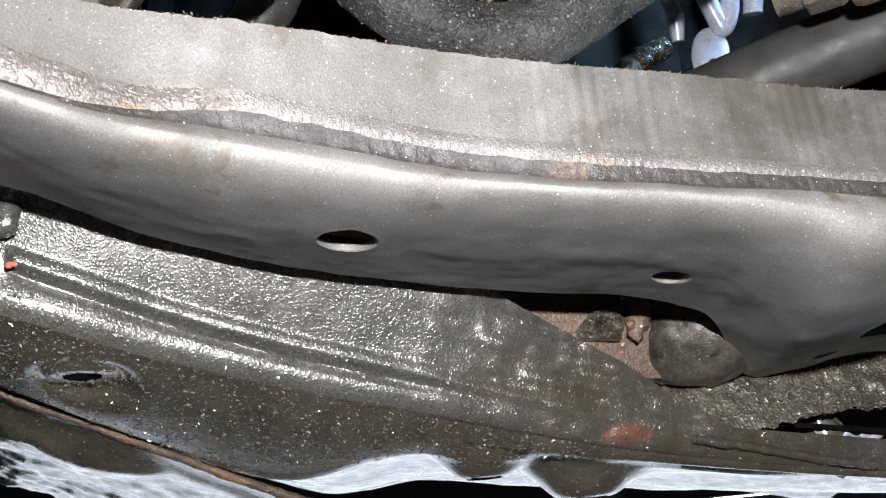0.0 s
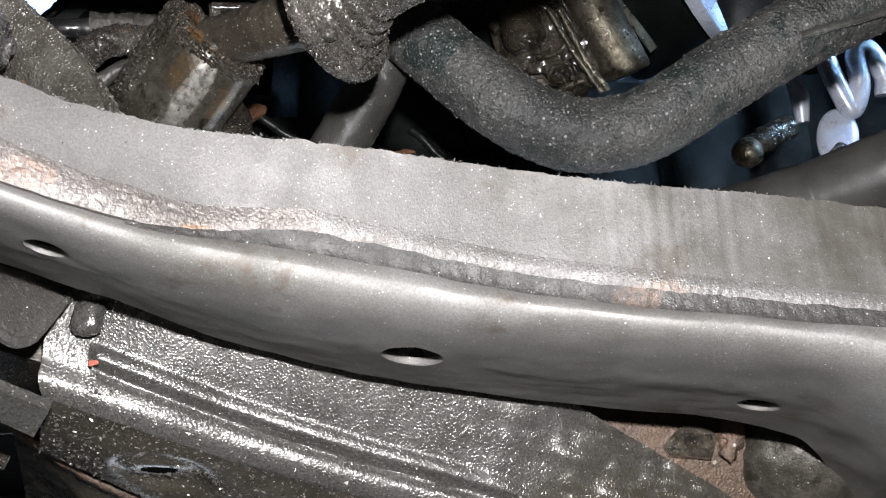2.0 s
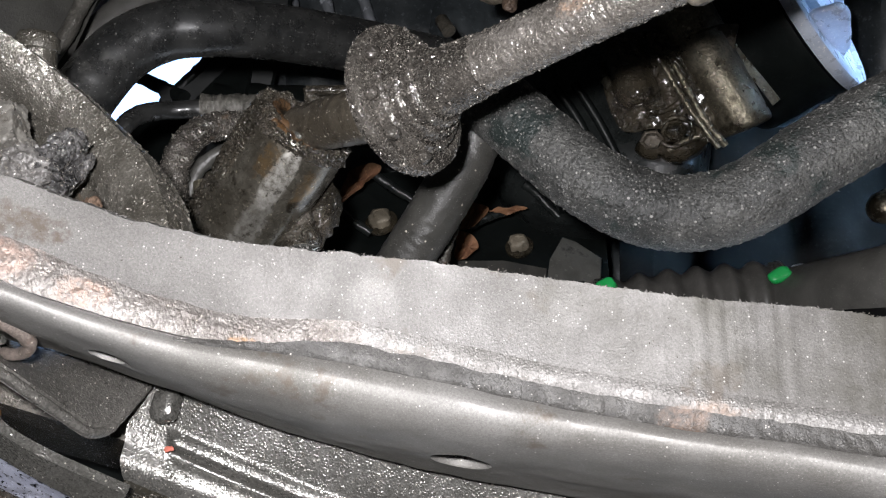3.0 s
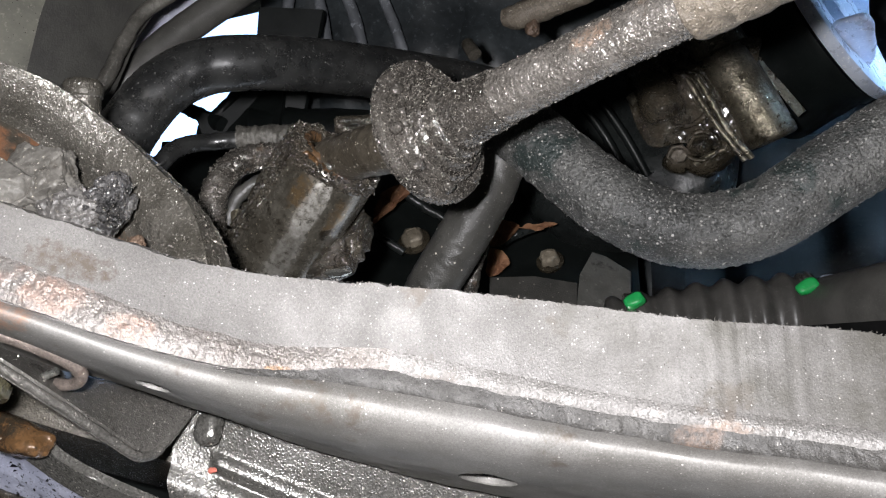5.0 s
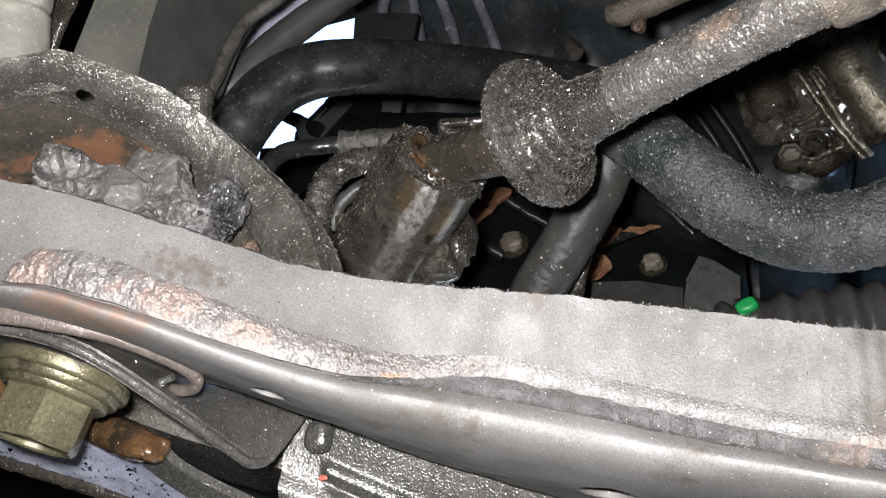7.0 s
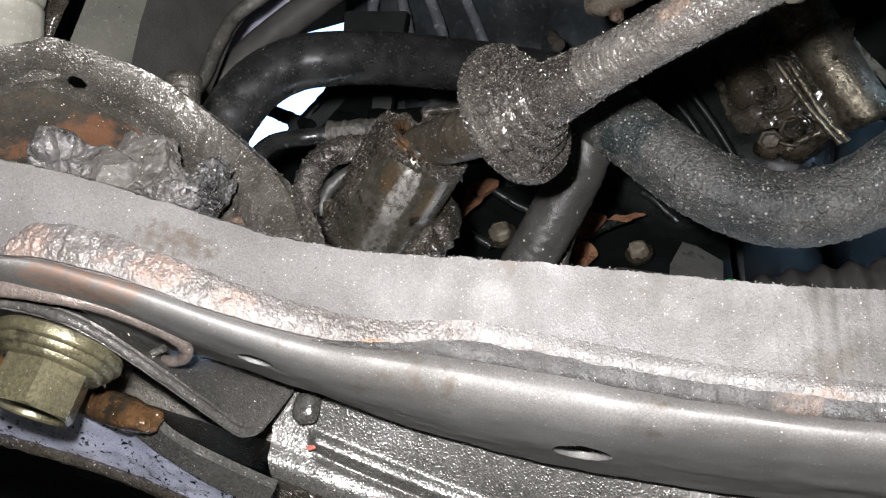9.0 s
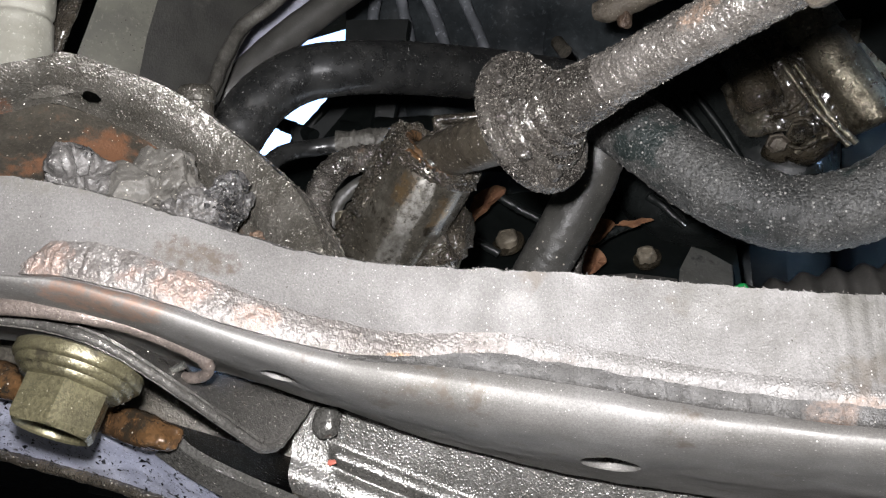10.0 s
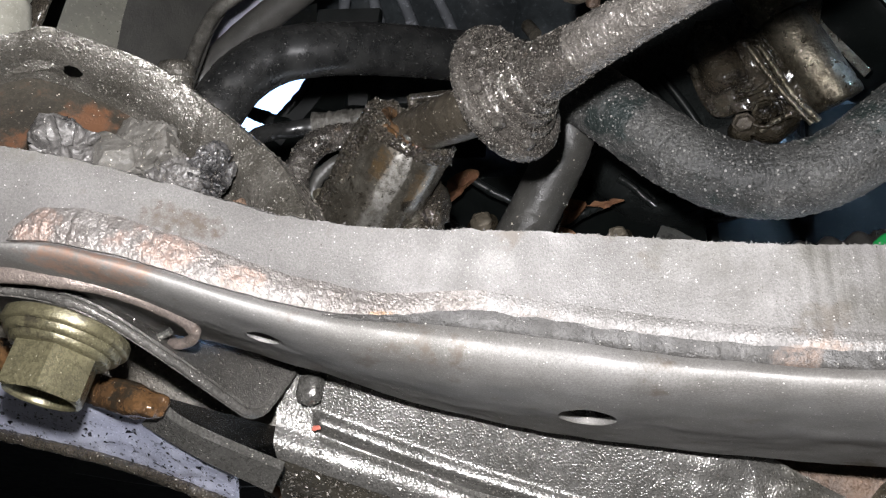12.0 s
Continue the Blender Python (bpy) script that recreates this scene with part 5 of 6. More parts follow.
part("sleeve", tube([disc_at.lerp(shaft_far, 0.945), disc_at.lerp(shaft_far, 0.95), disc_at.lerp(shaft_far, 1.1), shaft_far + sdir * 0.08], [0.0094, 0.0106, 0.0104, 0.0102], 90, 44, 0.0008, 160), LINE_BROWN, joint, "thicker brown sleeve on the shaft")

scatter(disc, 13000, 0.00023, GLINT, "disc_grit", "wet glinting grit", 8)

loop = thing("corrugated_hose", "gritty black corrugated hose looping beside the joint", "hose")
loop_body = part("hose_body", tube([(-0.1169, 0.3149, 0.6635), (-0.1255, 0.3022, 0.6570), (-0.1353, 0.2925, 0.6505), (-0.1423, 0.2898, 0.6400), (-0.1456, 0.2928, 0.6260), (-0.1439, 0.2993, 0.6144), (-0.1380, 0.3090, 0.6050)], 0.0058, 260, 28, 0.0009, 420, 1.0, (0, 0, 1), lambda s, a: 0.00012 * math.sin(s * 2 * math.pi / 0.0042)), GRIT_BLACK, loop)
scatter(loop_body, 4000, 0.00025, GLINT, "hose_grit", "wet glinting grit", 15)
part("inner_rib", tube([(-0.1320, 0.3050, 0.6478), (-0.1381, 0.3025, 0.6424), (-0.1432, 0.3030, 0.6368), (-0.1471, 0.3055, 0.6282)], 0.0030, 60, 16, 0.0004, 300), FLECKED, loop, "dark inner rib")
clamp = thing("spring_clamp", "tarnished spring clamp on the joint", "clamp")
part("clamp_band", tube([(-0.1415, 0.3031, 0.6331), (-0.1385, 0.3048, 0.6228), (-0.1309, 0.3049, 0.6149), (-0.1246, 0.3046, 0.6115)], 0.0030, 60, 18, 0.0003, 300, 0.6, (0, 1, 0)), CAST, clamp)
part("clamp_tip", blob((-0.1263, 0.3014, 0.6141), (0.0026, 0.0018, 0.0030), 0.2, 400, 3, True), CLAMP, clamp, "bright clamp tip")
clip = thing("cable_clip", "black oily plastic clip with a square slot", "clip")
part("clip_body", blob((-0.0953, 0.3253, 0.6257), (0.0055, 0.006, 0.0105), 0.25, 240, 4, True, (0, 10, 0)), TAR, clip)
part("clip_foot", blob((-0.1058, 0.3202, 0.6120), (0.0125, 0.008, 0.0075), 0.18, 160, 4, True, (0, -12, 0)), TAR, clip, "flat black foot")
part("clip_edge", blob((-0.0946, 0.3145, 0.6045), (0.0065, 0.003, 0.0016), 0.3, 300, 3), CLAMP, clip, "pale wet edge")
latch = thing("plastic_latch", "small black plastic latch with a slot", "latch")
for nm, pts in (("latch_bar", [(-0.1019, 0.3099, 0.6751), (-0.0832, 0.3173, 0.6773)]), ("latch_bar", [(-0.1010, 0.3120, 0.6716), (-0.0836, 0.3191, 0.6733)]), ("latch_end", [(-0.1009, 0.3099, 0.6761), (-0.1011, 0.3126, 0.6703)]), ("latch_end", [(-0.0891, 0.3148, 0.6769), (-0.0897, 0.3172, 0.6715)])):
    part(nm, tube(pts, 0.0022, 10, 10, 0.0003, 300), TAR, latch)

thin = thing("thin_pipe", "thin black pipe with a dull foil sleeve", "pipe")
part("pipe_body", tube([(-0.1952, 0.3033, 0.6518), (-0.1868, 0.3016, 0.6629), (-0.1839, 0.3089, 0.6750), (-0.1735, 0.3215, 0.6835), (-0.1433, 0.3334, 0.6871), (-0.1258, 0.3461, 0.6896)], 0.0042, 120, 24, 0.0003, 300), SMOOTH_HOSE, thin)
part("foil_sleeve", tube([(-0.1647, 0.3247, 0.6851), (-0.1533, 0.3292, 0.6864), (-0.1395, 0.3347, 0.6879)], 0.0062, 60, 24, 0.0012, 300), FOIL, thin, "crinkled foil sleeve")

# ---- hoses ----
u_hose = thing("coolant_hose", "thick dusty rubber coolant hose bent in a U", "hose")
U = [(-0.0414, 0.3515, 0.6933), (-0.0271, 0.3415, 0.6763), (0.0050, 0.3467, 0.6439), (0.0238, 0.3537, 0.6320), (0.0427, 0.3588, 0.6272), (0.0667, 0.3585, 0.6297), (0.0976, 0.3542, 0.6455), (0.1290, 0.3523, 0.6612), (0.1573, 0.3522, 0.6735), (0.1911, 0.3548, 0.6883)]
u_body = part("hose_body", tube(U, 0.0150, 320, 56, 0.0007, 330, 1.0, (0, 0, 1), lambda s, a: 0.00008 * math.sin(s * 2 * math.pi / 0.0027)), HOSE, u_hose)
scatter(u_body, 14000, 0.00025, DUST, "hose_dust", "pale dry dust and lint", 16, None, 0.3)
part("paint_stripe", tube([(0.1255, 0.3393, 0.6503), (0.1346, 0.3394, 0.6524), (0.1450, 0.3402, 0.6550), (0.1596, 0.3418, 0.6590)], 0.0019, 40, 12, 0.0002, 300, 0.6, (0, 1, 0)), CLAMP, u_hose, "pale paint stripe")
a_hose = thing("arched_hose", "smooth black rubber hose arching across the bay", "hose")
a_body = part("hose_body", tube([(-0.1969, 0.2742, 0.6268), (-0.1909, 0.2754, 0.6455), (-0.1842, 0.2757, 0.6658), (-0.1740, 0.2784, 0.6851), (-0.1606, 0.2855, 0.6985), (-0.1455, 0.2969, 0.7061), (-0.1292, 0.3177, 0.7161), (-0.1133, 0.3435, 0.7270), (-0.0969, 0.3738, 0.7391), (-0.0761, 0.4097, 0.7512), (-0.0522, 0.4376, 0.7534)], [0.0130, 0.0130, 0.0129, 0.0128, 0.0127, 0.0126, 0.0127, 0.0130, 0.0134, 0.0138, 0.0140], 240, 48, 0.00012, 200), SMOOTH_HOSE, a_hose)
scatter(a_body, 4000, 0.00016, DUST, "hose_dust", "pale specks of dust", 23, None, 0.4)
d_hose = thing("drop_hose", "dusty grey hose dropping behind the disc seal", "hose")
d_body = part("hose_body", tube([(-0.0391, 0.3517, 0.6847), (-0.0430, 0.3586, 0.6744), (-0.0507, 0.3642, 0.6609), (-0.0669, 0.3729, 0.6409), (-0.0817, 0.3805, 0.6240), (-0.0959, 0.3898, 0.6044)], 0.0122, 140, 40, 0.0004, 350), FLECKED, d_hose)
scatter(d_body, 1800, 0.00017, DUST, "hose_dust", "pale specks of dust", 24, None, 0.4)
t_hose = thing("brake_pipe", "thin gritty black pipe beside the hose", "pipe")
part("pipe_body", tube([(-0.0586, 0.3935, 0.6675), (-0.0644, 0.3973, 0.6545), (-0.0700, 0.4012, 0.6416), (-0.0743, 0.4069, 0.6262)], 0.0042, 90, 20, 0.0006, 400), GRIT_BLACK, t_hose)

# ---- steering rack boot and tube ----
rack = thing("rack_boot", "dark ribbed rubber steering rack boot with steel clamps", "boot")
b0, b1 = Vector((-0.0264, 0.5019, 0.6362)), Vector((0.0801, 0.5268, 0.6468))


def pleats(s, a):
    return 0.0020 * math.sin(s * 2 * math.pi / 0.0155)


part("boot_bellows", tube([b0, b0.lerp(b1, 0.5), b1], [0.0200, 0.0245, 0.0255], 160, 48, 0.0002, 200, 1.0, (0, 0, 1), pleats), BOOT, rack)
rd = (b1 - b0).normalized()
for f, r in ((0.12, 0.0215), (0.985, 0.0245)):
    c = b0.lerp(b1, f)
    part("clamp_band", lathe([(r, -0.0028), (r + 0.0016, -0.0026), (r + 0.0016, 0.0026), (r, 0.0028)], c, rd, 64), CLAMP, rack, "thin steel clamp band")
for px_, sz in (((-0.0067, 0.4799, 0.6476), (0.0055, 0.003, 0.0035)), ((0.0804, 0.4968, 0.6543), (0.0055, 0.003, 0.0035))):
    part("clamp_ear", blob(px_, sz, 0.15, 250, 3, True, (0, -25, 0)), GREEN, rack, "green-painted clamp ear")
rack_tube = thing("steering_rack", "dark grey steering rack tube", "tube")
part("rack_body", tube([b1 + rd * 0.004, *[(0.1269, 0.4691, 0.6333), (0.1519, 0.4580, 0.6356), (0.1843, 0.4422, 0.6401), (0.2383, 0.4193, 0.6483), (0.3069, 0.3888, 0.6573)]], [0.0215, 0.0200, 0.0195, 0.0195, 0.0195, 0.0195], 120, 56, 0.0002, 200), GREY_PLASTIC, rack_tube)
part("rack_collar", lathe([(0.020, -0.003), (0.0235, -0.003), (0.0240, 0.0), (0.0235, 0.004), (0.020, 0.005)], b1 + rd * 0.012, rd, 56), SKY_TINTED_STEEL, rack_tube, "pale collar at the boot")
line = thing("hydraulic_line", "brown grimy hydraulic line with hexagon fittings", "pipe")
l0, l1 = Vector((0.1694, 0.3806, 0.6435)), Vector((0.2240, 0.3455, 0.6401))
ld = (l1 - l0).normalized()
part("line_pipe", tube([l0, l0.lerp(l1, 0.5), l1], 0.0068, 40, 28, 0.0004, 300), LINE_BROWN, line)
part("hex_fitting", lathe([(0.0, 0.012), (0.0102, 0.012), (0.0108, 0.014), (0.0108, 0.026), (0.0098, 0.028), (0.0, 0.028)], l0, ld, 48, 0.0004, 300, 6), LINE_BROWN, line, "grimy hexagon fitting")
part("collar", lathe([(0.0, 0.030), (0.0128, 0.030), (0.0140, 0.033), (0.0140, 0.046), (0.0120, 0.049), (0.0, 0.049)], l0, ld, 48, 0.0008, 200), RUSTY, line, "rusty collar")
nut = thing("ball_nut", "bright rounded steel nut in the dark", "nut")
part("nut_dome", blob((0.1460, 0.5928, 0.7342), (0.0105, 0.010, 0.0105), 0.05, 80, 4), CAST, nut)
part("nut_stem", tube([(0.1474, 0.6019, 0.7400), (0.1619, 0.6018, 0.7490), (0.1799, 0.6076, 0.7596)], [0.009, 0.0085, 0.007], 40, 24, 0.0015, 200), PUMP_DARK, nut, "grimy stem")

# ---- pump, pulley and engine parts ----
pump = thing("power_steering_pump", "oily cast pump with a bright cylindrical body", "pump")
p0, p1 = Vector((0.0415, 0.516, 0.8290)), Vector((0.0705, 0.516, 0.7500))
pd = (p1 - p0).normalized()
pl = (p1 - p0).length
cyl = part("pump_cylinder", lathe([(0.0, -0.03), (0.0175, -0.03), (0.0175, pl * 0.14), (0.0152, pl * 0.155), (0.0152, pl * 0.185), (0.0160, pl * 0.20), (0.0160, pl - 0.004), (0.0152, pl - 0.001), (0.0138, pl), (0.0, pl + 0.001)], p0, pd, 64, 0.0003, 160), CAST, pump, "bright cast cylinder with a groove")
part("cast_rib", tube([(0.025, 0.500, 0.801), (0.033, 0.499, 0.781), (0.042, 0.498, 0.760), (0.0535, 0.500, 0.738)], 0.0018, 90, 14, 0.0005, 200), CAST, cyl, "raised cast rib")
part("cast_rib", tube([(0.0315, 0.503, 0.800), (0.039, 0.502, 0.779), (0.047, 0.501, 0.758), (0.0575, 0.503, 0.739)], 0.0021, 90, 14, 0.0005, 200), CAST, cyl, "raised cast rib")
part("side_strip", grid([spline([(0.060, 0.520, 0.823), (0.0665, 0.518, 0.803), (0.0775, 0.517, 0.780), (0.0855, 0.517, 0.764)], 50), spline([(0.0635, 0.522, 0.823), (0.0700, 0.520, 0.805), (0.0815, 0.519, 0.784), (0.0900, 0.519, 0.768)], 50)], (0, 0.004, 0)), CAST, cyl, "narrow bright flange strip")
body_line = [(-0.014, 0.512, 0.806), (-0.013, 0.512, 0.794), (-0.010, 0.511, 0.776), (-0.004, 0.510, 0.760), (0.004, 0.509, 0.756), (0.016, 0.508, 0.757), (0.030, 0.507, 0.753), (0.043, 0.507, 0.745), (0.052, 0.510, 0.742)]
top_line = [(x + 0.010 + 0.001 * k, y + 0.001, 0.830 - 0.001 * k) for k, (x, y, z) in enumerate(body_line)]
rows = [[Vector(a_).lerp(Vector(b_), i / 29) + Vector((0, lump((a_[0], i * 0.003, 2), 90, 0.0018), 0)) for a_, b_ in zip(spline(body_line, 90), spline(top_line, 90))] for i in range(30)]
part("pump_block", grid(rows, (0, 0.02, 0)), PUMP_DARK, pump, "dark oily pump block")
boss = part("pump_inlet", tube([(0.003, 0.500, 0.812), (0.007, 0.497, 0.793), (0.0105, 0.494, 0.780), (0.0125, 0.494, 0.7735)], [0.0125, 0.0130, 0.0132, 0.0105], 60, 40, 0.0006, 150), PUMP_DARK, pump, "round-ended inlet boss")
part("inlet_ring", tube([(0.021 + 0.0165 * math.cos(a), 0.503, 0.787 + 0.0195 * math.sin(a)) for a in np.linspace(-1.9, 1.7, 14)], 0.0019, 100, 14, 0.0007, 250), PUMP_DARK, boss, "raised ring round the boss")
part("inlet_nipple", tube([(-0.010, 0.505, 0.796), (-0.006, 0.503, 0.789)], 0.0035, 12, 18, 0.0006, 300), CAST, boss, "pale nipple")
for at, r_, m_ in (((0.029, 0.4985, 0.7525), 0.0066, PUMP_DARK), ((0.0155, 0.4985, 0.7480), 0.0058, LINE_BROWN)):
    head = part("pump_bolt", lathe([(0.0, -0.008), (r_ * 1.25, -0.008), (r_ * 1.25, -0.002), (r_, -0.001), (r_, 0.003), (r_ * 0.8, 0.0048), (0.0, 0.0052)], at, (0.15, -0.95, -0.2), 36, 0.0006, 300, 6), m_, pump, "wet hexagon bolt")
part("bolt_collar", tube([(0.029 + 0.0105 * math.cos(a), 0.502, 0.7525 + 0.0100 * math.sin(a)) for a in np.linspace(-2.6, 1.9, 12)], 0.0016, 70, 12, 0.0006, 300), PUMP_DARK, pump, "oily collar round the bolt")
part("pump_foot", blob((0.0150, 0.513, 0.7440), (0.0110, 0.010, 0.0095), 0.10, 90, 4), PUMP_DARK, pump, "round oily foot")
part("pump_foot", blob((0.0320, 0.516, 0.7400), (0.0150, 0.012, 0.0085), 0.10, 90, 4, False, (0, -18, 0)), PUMP_DARK, pump, "round oily foot")
part("foot_strap", tube([(0.0240, 0.505, 0.7400), (0.0340, 0.503, 0.7455), (0.0430, 0.503, 0.7475)], 0.0022, 40, 14, 0.0006, 250), CAST, pump, "pale strap on the foot")
pivot = Matrix.Translation((0.03, 0.505, 0.785))
lean_back = pivot @ Matrix.Rotation(radians(28), 4, "X") @ Matrix.Diagonal((1, 1, 0.86, 1)) @ pivot.inverted()
for ob in pump.children_recursive:
    ob.data.transform(lean_back)
fill = thing("engine_housing", "dark ribbed plastic engine housing", "housing")
part("housing_body", blob((-0.0313, 0.5869, 0.8127), (0.075, 0.04, 0.08), 0.06, 30, 4, True), SHINE, fill)
for k in range(3):
    part("housing_rib", tube([(-0.0455, 0.5131, 0.8027), (-0.0325, 0.5285, 0.7836), (-0.0202, 0.5469, 0.7577)] if k == 0 else ([(-0.0330, 0.5156, 0.8041), (-0.0202, 0.5317, 0.7834), (-0.0093, 0.5479, 0.7608)] if k == 1 else [(-0.0612, 0.5150, 0.7894), (-0.0468, 0.5327, 0.7669), (-0.0358, 0.5489, 0.7442)]), 0.0030, 40, 12), DARK_PLASTIC, fill, "raised rib")

# black sheet added before the shroud, so that the depth stays dark
block = thing("dark_backdrop", "black backdrop added behind the pulley to keep the depth dark", "engine")
rows = []
for i in range(16):
    row = []
    for k in range(60):
        x, z = -0.03 + 0.50 * k / 59, 0.56 + 0.30 * i / 15
        row.append((x, 0.675 + 0.05 * k / 59 + 0.006 * math.tanh(3 * math.sin(x * 90)) + lump((x, 0, z), 20, 0.008), z))
    rows.append(row)
part("backdrop_wall", grid(rows, (0, 0.02, 0)), BACKDROP_BLACK, block, "ribbed black sheet of the backdrop")
drum_at = Vector((0.1109, 0.5519, 0.8673))
drum_axis = Vector((0.86, -0.40, 0.22)).normalized()
pulley = thing("belt_pulley", "dark pulley drum with a steel face coloured pale blue as daylight", "pulley")
part("drum", lathe([(0.0, -0.060), (0.060, -0.060), (0.062, -0.055), (0.062, -0.012), (0.064, -0.010), (0.064, -0.004), (0.0, -0.004)], drum_at, drum_axis, 96), DARK_PLASTIC, pulley, "smooth black drum")
part("rim", lathe([(0.056, -0.002), (0.0655, -0.002), (0.0665, 0.002), (0.0655, 0.006), (0.058, 0.007), (0.056, 0.004)], drum_at, drum_axis, 96), SKY_TINTED_STEEL, pulley, "pale steel rim")
fm = frame_on(drum_at, drum_axis)
for k in range(3):
    a = k * 2 * math.pi / 3 + 0.5
    part("spoke", blob(fm @ Vector((0.034 * math.cos(a), 0.034 * math.sin(a), 0.004)), (0.014, 0.028, 0.004), 0.08, 60, 4, True, (0, 0, 0)), SKY_TINTED_STEEL, pulley, "pale steel spoke")
part("hub", lathe([(0.0, 0.0), (0.022, 0.0), (0.022, 0.010), (0.014, 0.014), (0.0, 0.015)], drum_at, drum_axis, 48), SKY_TINTED_STEEL, pulley, "round hub")
tension = thing("belt_tensioner", "steel tensioner with bent tongues, coloured pale blue as daylight", "tensioner")
part("tongue", blob((0.1945, 0.5600, 0.7219), (0.0125, 0.004, 0.021), 0.06, 50, 4, False, (0, 8, 0)), SKY_TINTED_STEEL, tension, "upright rounded tongue")
part("spring_loop", tube([(0.1898, 0.5408, 0.7729), (0.1964, 0.5483, 0.7532), (0.2042, 0.5543, 0.7376), (0.2099, 0.5496, 0.7504), (0.2090, 0.5430, 0.7679), (0.2157, 0.5418, 0.7715), (0.2246, 0.5477, 0.7562), (0.2242, 0.5522, 0.7440)], 0.0062, 120, 20, 0.0003, 100), SKY_TINTED_STEEL, tension, "bright bent spring loop")
part("side_tongue", tube([(0.1715, 0.5537, 0.7661), (0.1763, 0.5586, 0.7533), (0.1770, 0.5646, 0.7373)], [0.004, 0.006, 0.004], 40, 16), SKY_TINTED_STEEL, tension, "narrow side tongue")
part("boss", lathe([(0.0, -0.01), (0.005, -0.01), (0.005, 0.003), (0.0, 0.004)], (0.1912, 0.5496, 0.7067), (0.3, -0.9, 0.1), 24), CLAMP, tension, "bright boss")
hook = thing("pipe_bracket", "brown rusty pipe with a hooked end", "pipe")
part("pipe_body", tube([(-0.0493, 0.3729, 0.7661), (-0.0398, 0.3720, 0.7645), (-0.0248, 0.3713, 0.7674), (-0.0034, 0.3722, 0.7731), (0.0137, 0.3716, 0.7779)], [0.0048, 0.0068, 0.0066, 0.0066, 0.0066], 70, 26, 0.0008, 200), LINE_BROWN, hook)
part("hook_tip", blob((-0.0344, 0.3742, 0.7577), (0.0035, 0.004, 0.0055), 0.3, 250, 4), RUSTY, hook, "hooked tip")
peg = thing("steel_peg", "short bright steel peg", "peg")
part("peg_body", lathe([(0.0, -0.006), (0.0040, -0.006), (0.0040, 0.005), (0.0032, 0.0065), (0.0, 0.007)], (-0.0859, 0.4183, 0.7869), (-0.5, 0.1, 0.85), 32), DOME, peg)

# ---- undertray with bolts and dead leaves ----
tray = thing("splash_tray", "dark plastic splash tray with steps", "tray")
rows = []
for i in range(24):
    row = []
    for k in range(40):
        a = np.array((-0.2446, 0.5105, 0.7718)) * (1 - k / 39) + np.array((-0.0381, 0.6380, 0.8006)) * (k / 39)
        b = np.array((-0.2003, 0.4893, 0.6606)) * (1 - k / 39) + np.array((-0.0227, 0.5856, 0.6773)) * (k / 39)
        p = Vector(a + (b - a) * i / 23)
        p.z += 0.006 * math.tanh((k - 20 + 0.4 * i) * 0.9) + lump(p, 25, 0.006)
        row.append(p)
    rows.append(row)
part("tray_sheet", grid(rows, (0, 0.003, 0.0)), DARK_PLASTIC, tray)
for pts in ([(-0.1835, 0.4880, 0.7203), (-0.1739, 0.4975, 0.7125), (-0.1609, 0.5064, 0.7047)], [(-0.1590, 0.4978, 0.7427), (-0.1481, 0.5053, 0.7352), (-0.1346, 0.5142, 0.7280)], [(-0.1059, 0.5323, 0.7148), (-0.0947, 0.5367, 0.7233), (-0.0831, 0.5425, 0.7296)], [(-0.0725, 0.5470, 0.7518), (-0.0637, 0.5555, 0.7451), (-0.0532, 0.5647, 0.7339)]):
    part("tray_rib", tube(pts, 0.0030, 40, 14, 0.0005, 150), SHINE, tray, "raised plastic rib")
for at, r in (((-0.1583, 0.5096, 0.7188), 0.0072), ((-0.0774, 0.5544, 0.7145), 0.0062)):
    b_ = thing("tray_bolt", "pale corroded bolt head on the dark tray", "bolt", "tray bolts")
    part("bolt_head", lathe([(0.0, -0.006), (r, -0.006), (r, -0.001), (r * 0.85, 0.0006, 0), (r * 0.55, 0.0010, 0), (r * 0.5, 0.0004, 0), (0.0, 0.0006, 0)], at, (0.1, -0.9, 0.3), 36, 0.0016, 260), PALE, b_)
    part("bolt_washer", lathe([(0.0, -0.008), (r * 1.5, -0.008), (r * 1.5, -0.006), (0.0, -0.0055)], at, (0.1, -0.9, 0.3), 36), PUMP_DARK, b_)


def leaf(pts, curl):
    th = thing("dead_leaf", "curled orange-brown dead leaf on the tray", "leaf", "dead leaves")
    c = np.mean(np.array(pts), axis=0)
    ring_ = spline(pts + [pts[0]], 40)
    rows_ = [[Vector(c + (q - c) * f) + Vector((0, -curl * f * f + lump(q, 120, 0.003), 0)) for q in ring_] for f in (0.02, 0.35, 0.7, 1.0)]
    part("blade", grid(rows_, (0, 0.0006, 0)), LEAF, th)


leaf([(-0.1039, 0.5145, 0.7221), (-0.0974, 0.5189, 0.7242), (-0.0877, 0.5244, 0.7219), (-0.0959, 0.5236, 0.7112), (-0.1037, 0.5200, 0.7065), (-0.1063, 0.5157, 0.7129)], 0.004)
leaf([(-0.1041, 0.5172, 0.7045), (-0.0982, 0.5231, 0.7052), (-0.0947, 0.5283, 0.6980), (-0.1007, 0.5265, 0.6911), (-0.1082, 0.5239, 0.6896)], 0.003)
leaf([(-0.0888, 0.5220, 0.7209), (-0.0801, 0.5304, 0.7266), (-0.0675, 0.5394, 0.7296), (-0.0788, 0.5327, 0.7230)], 0.001)
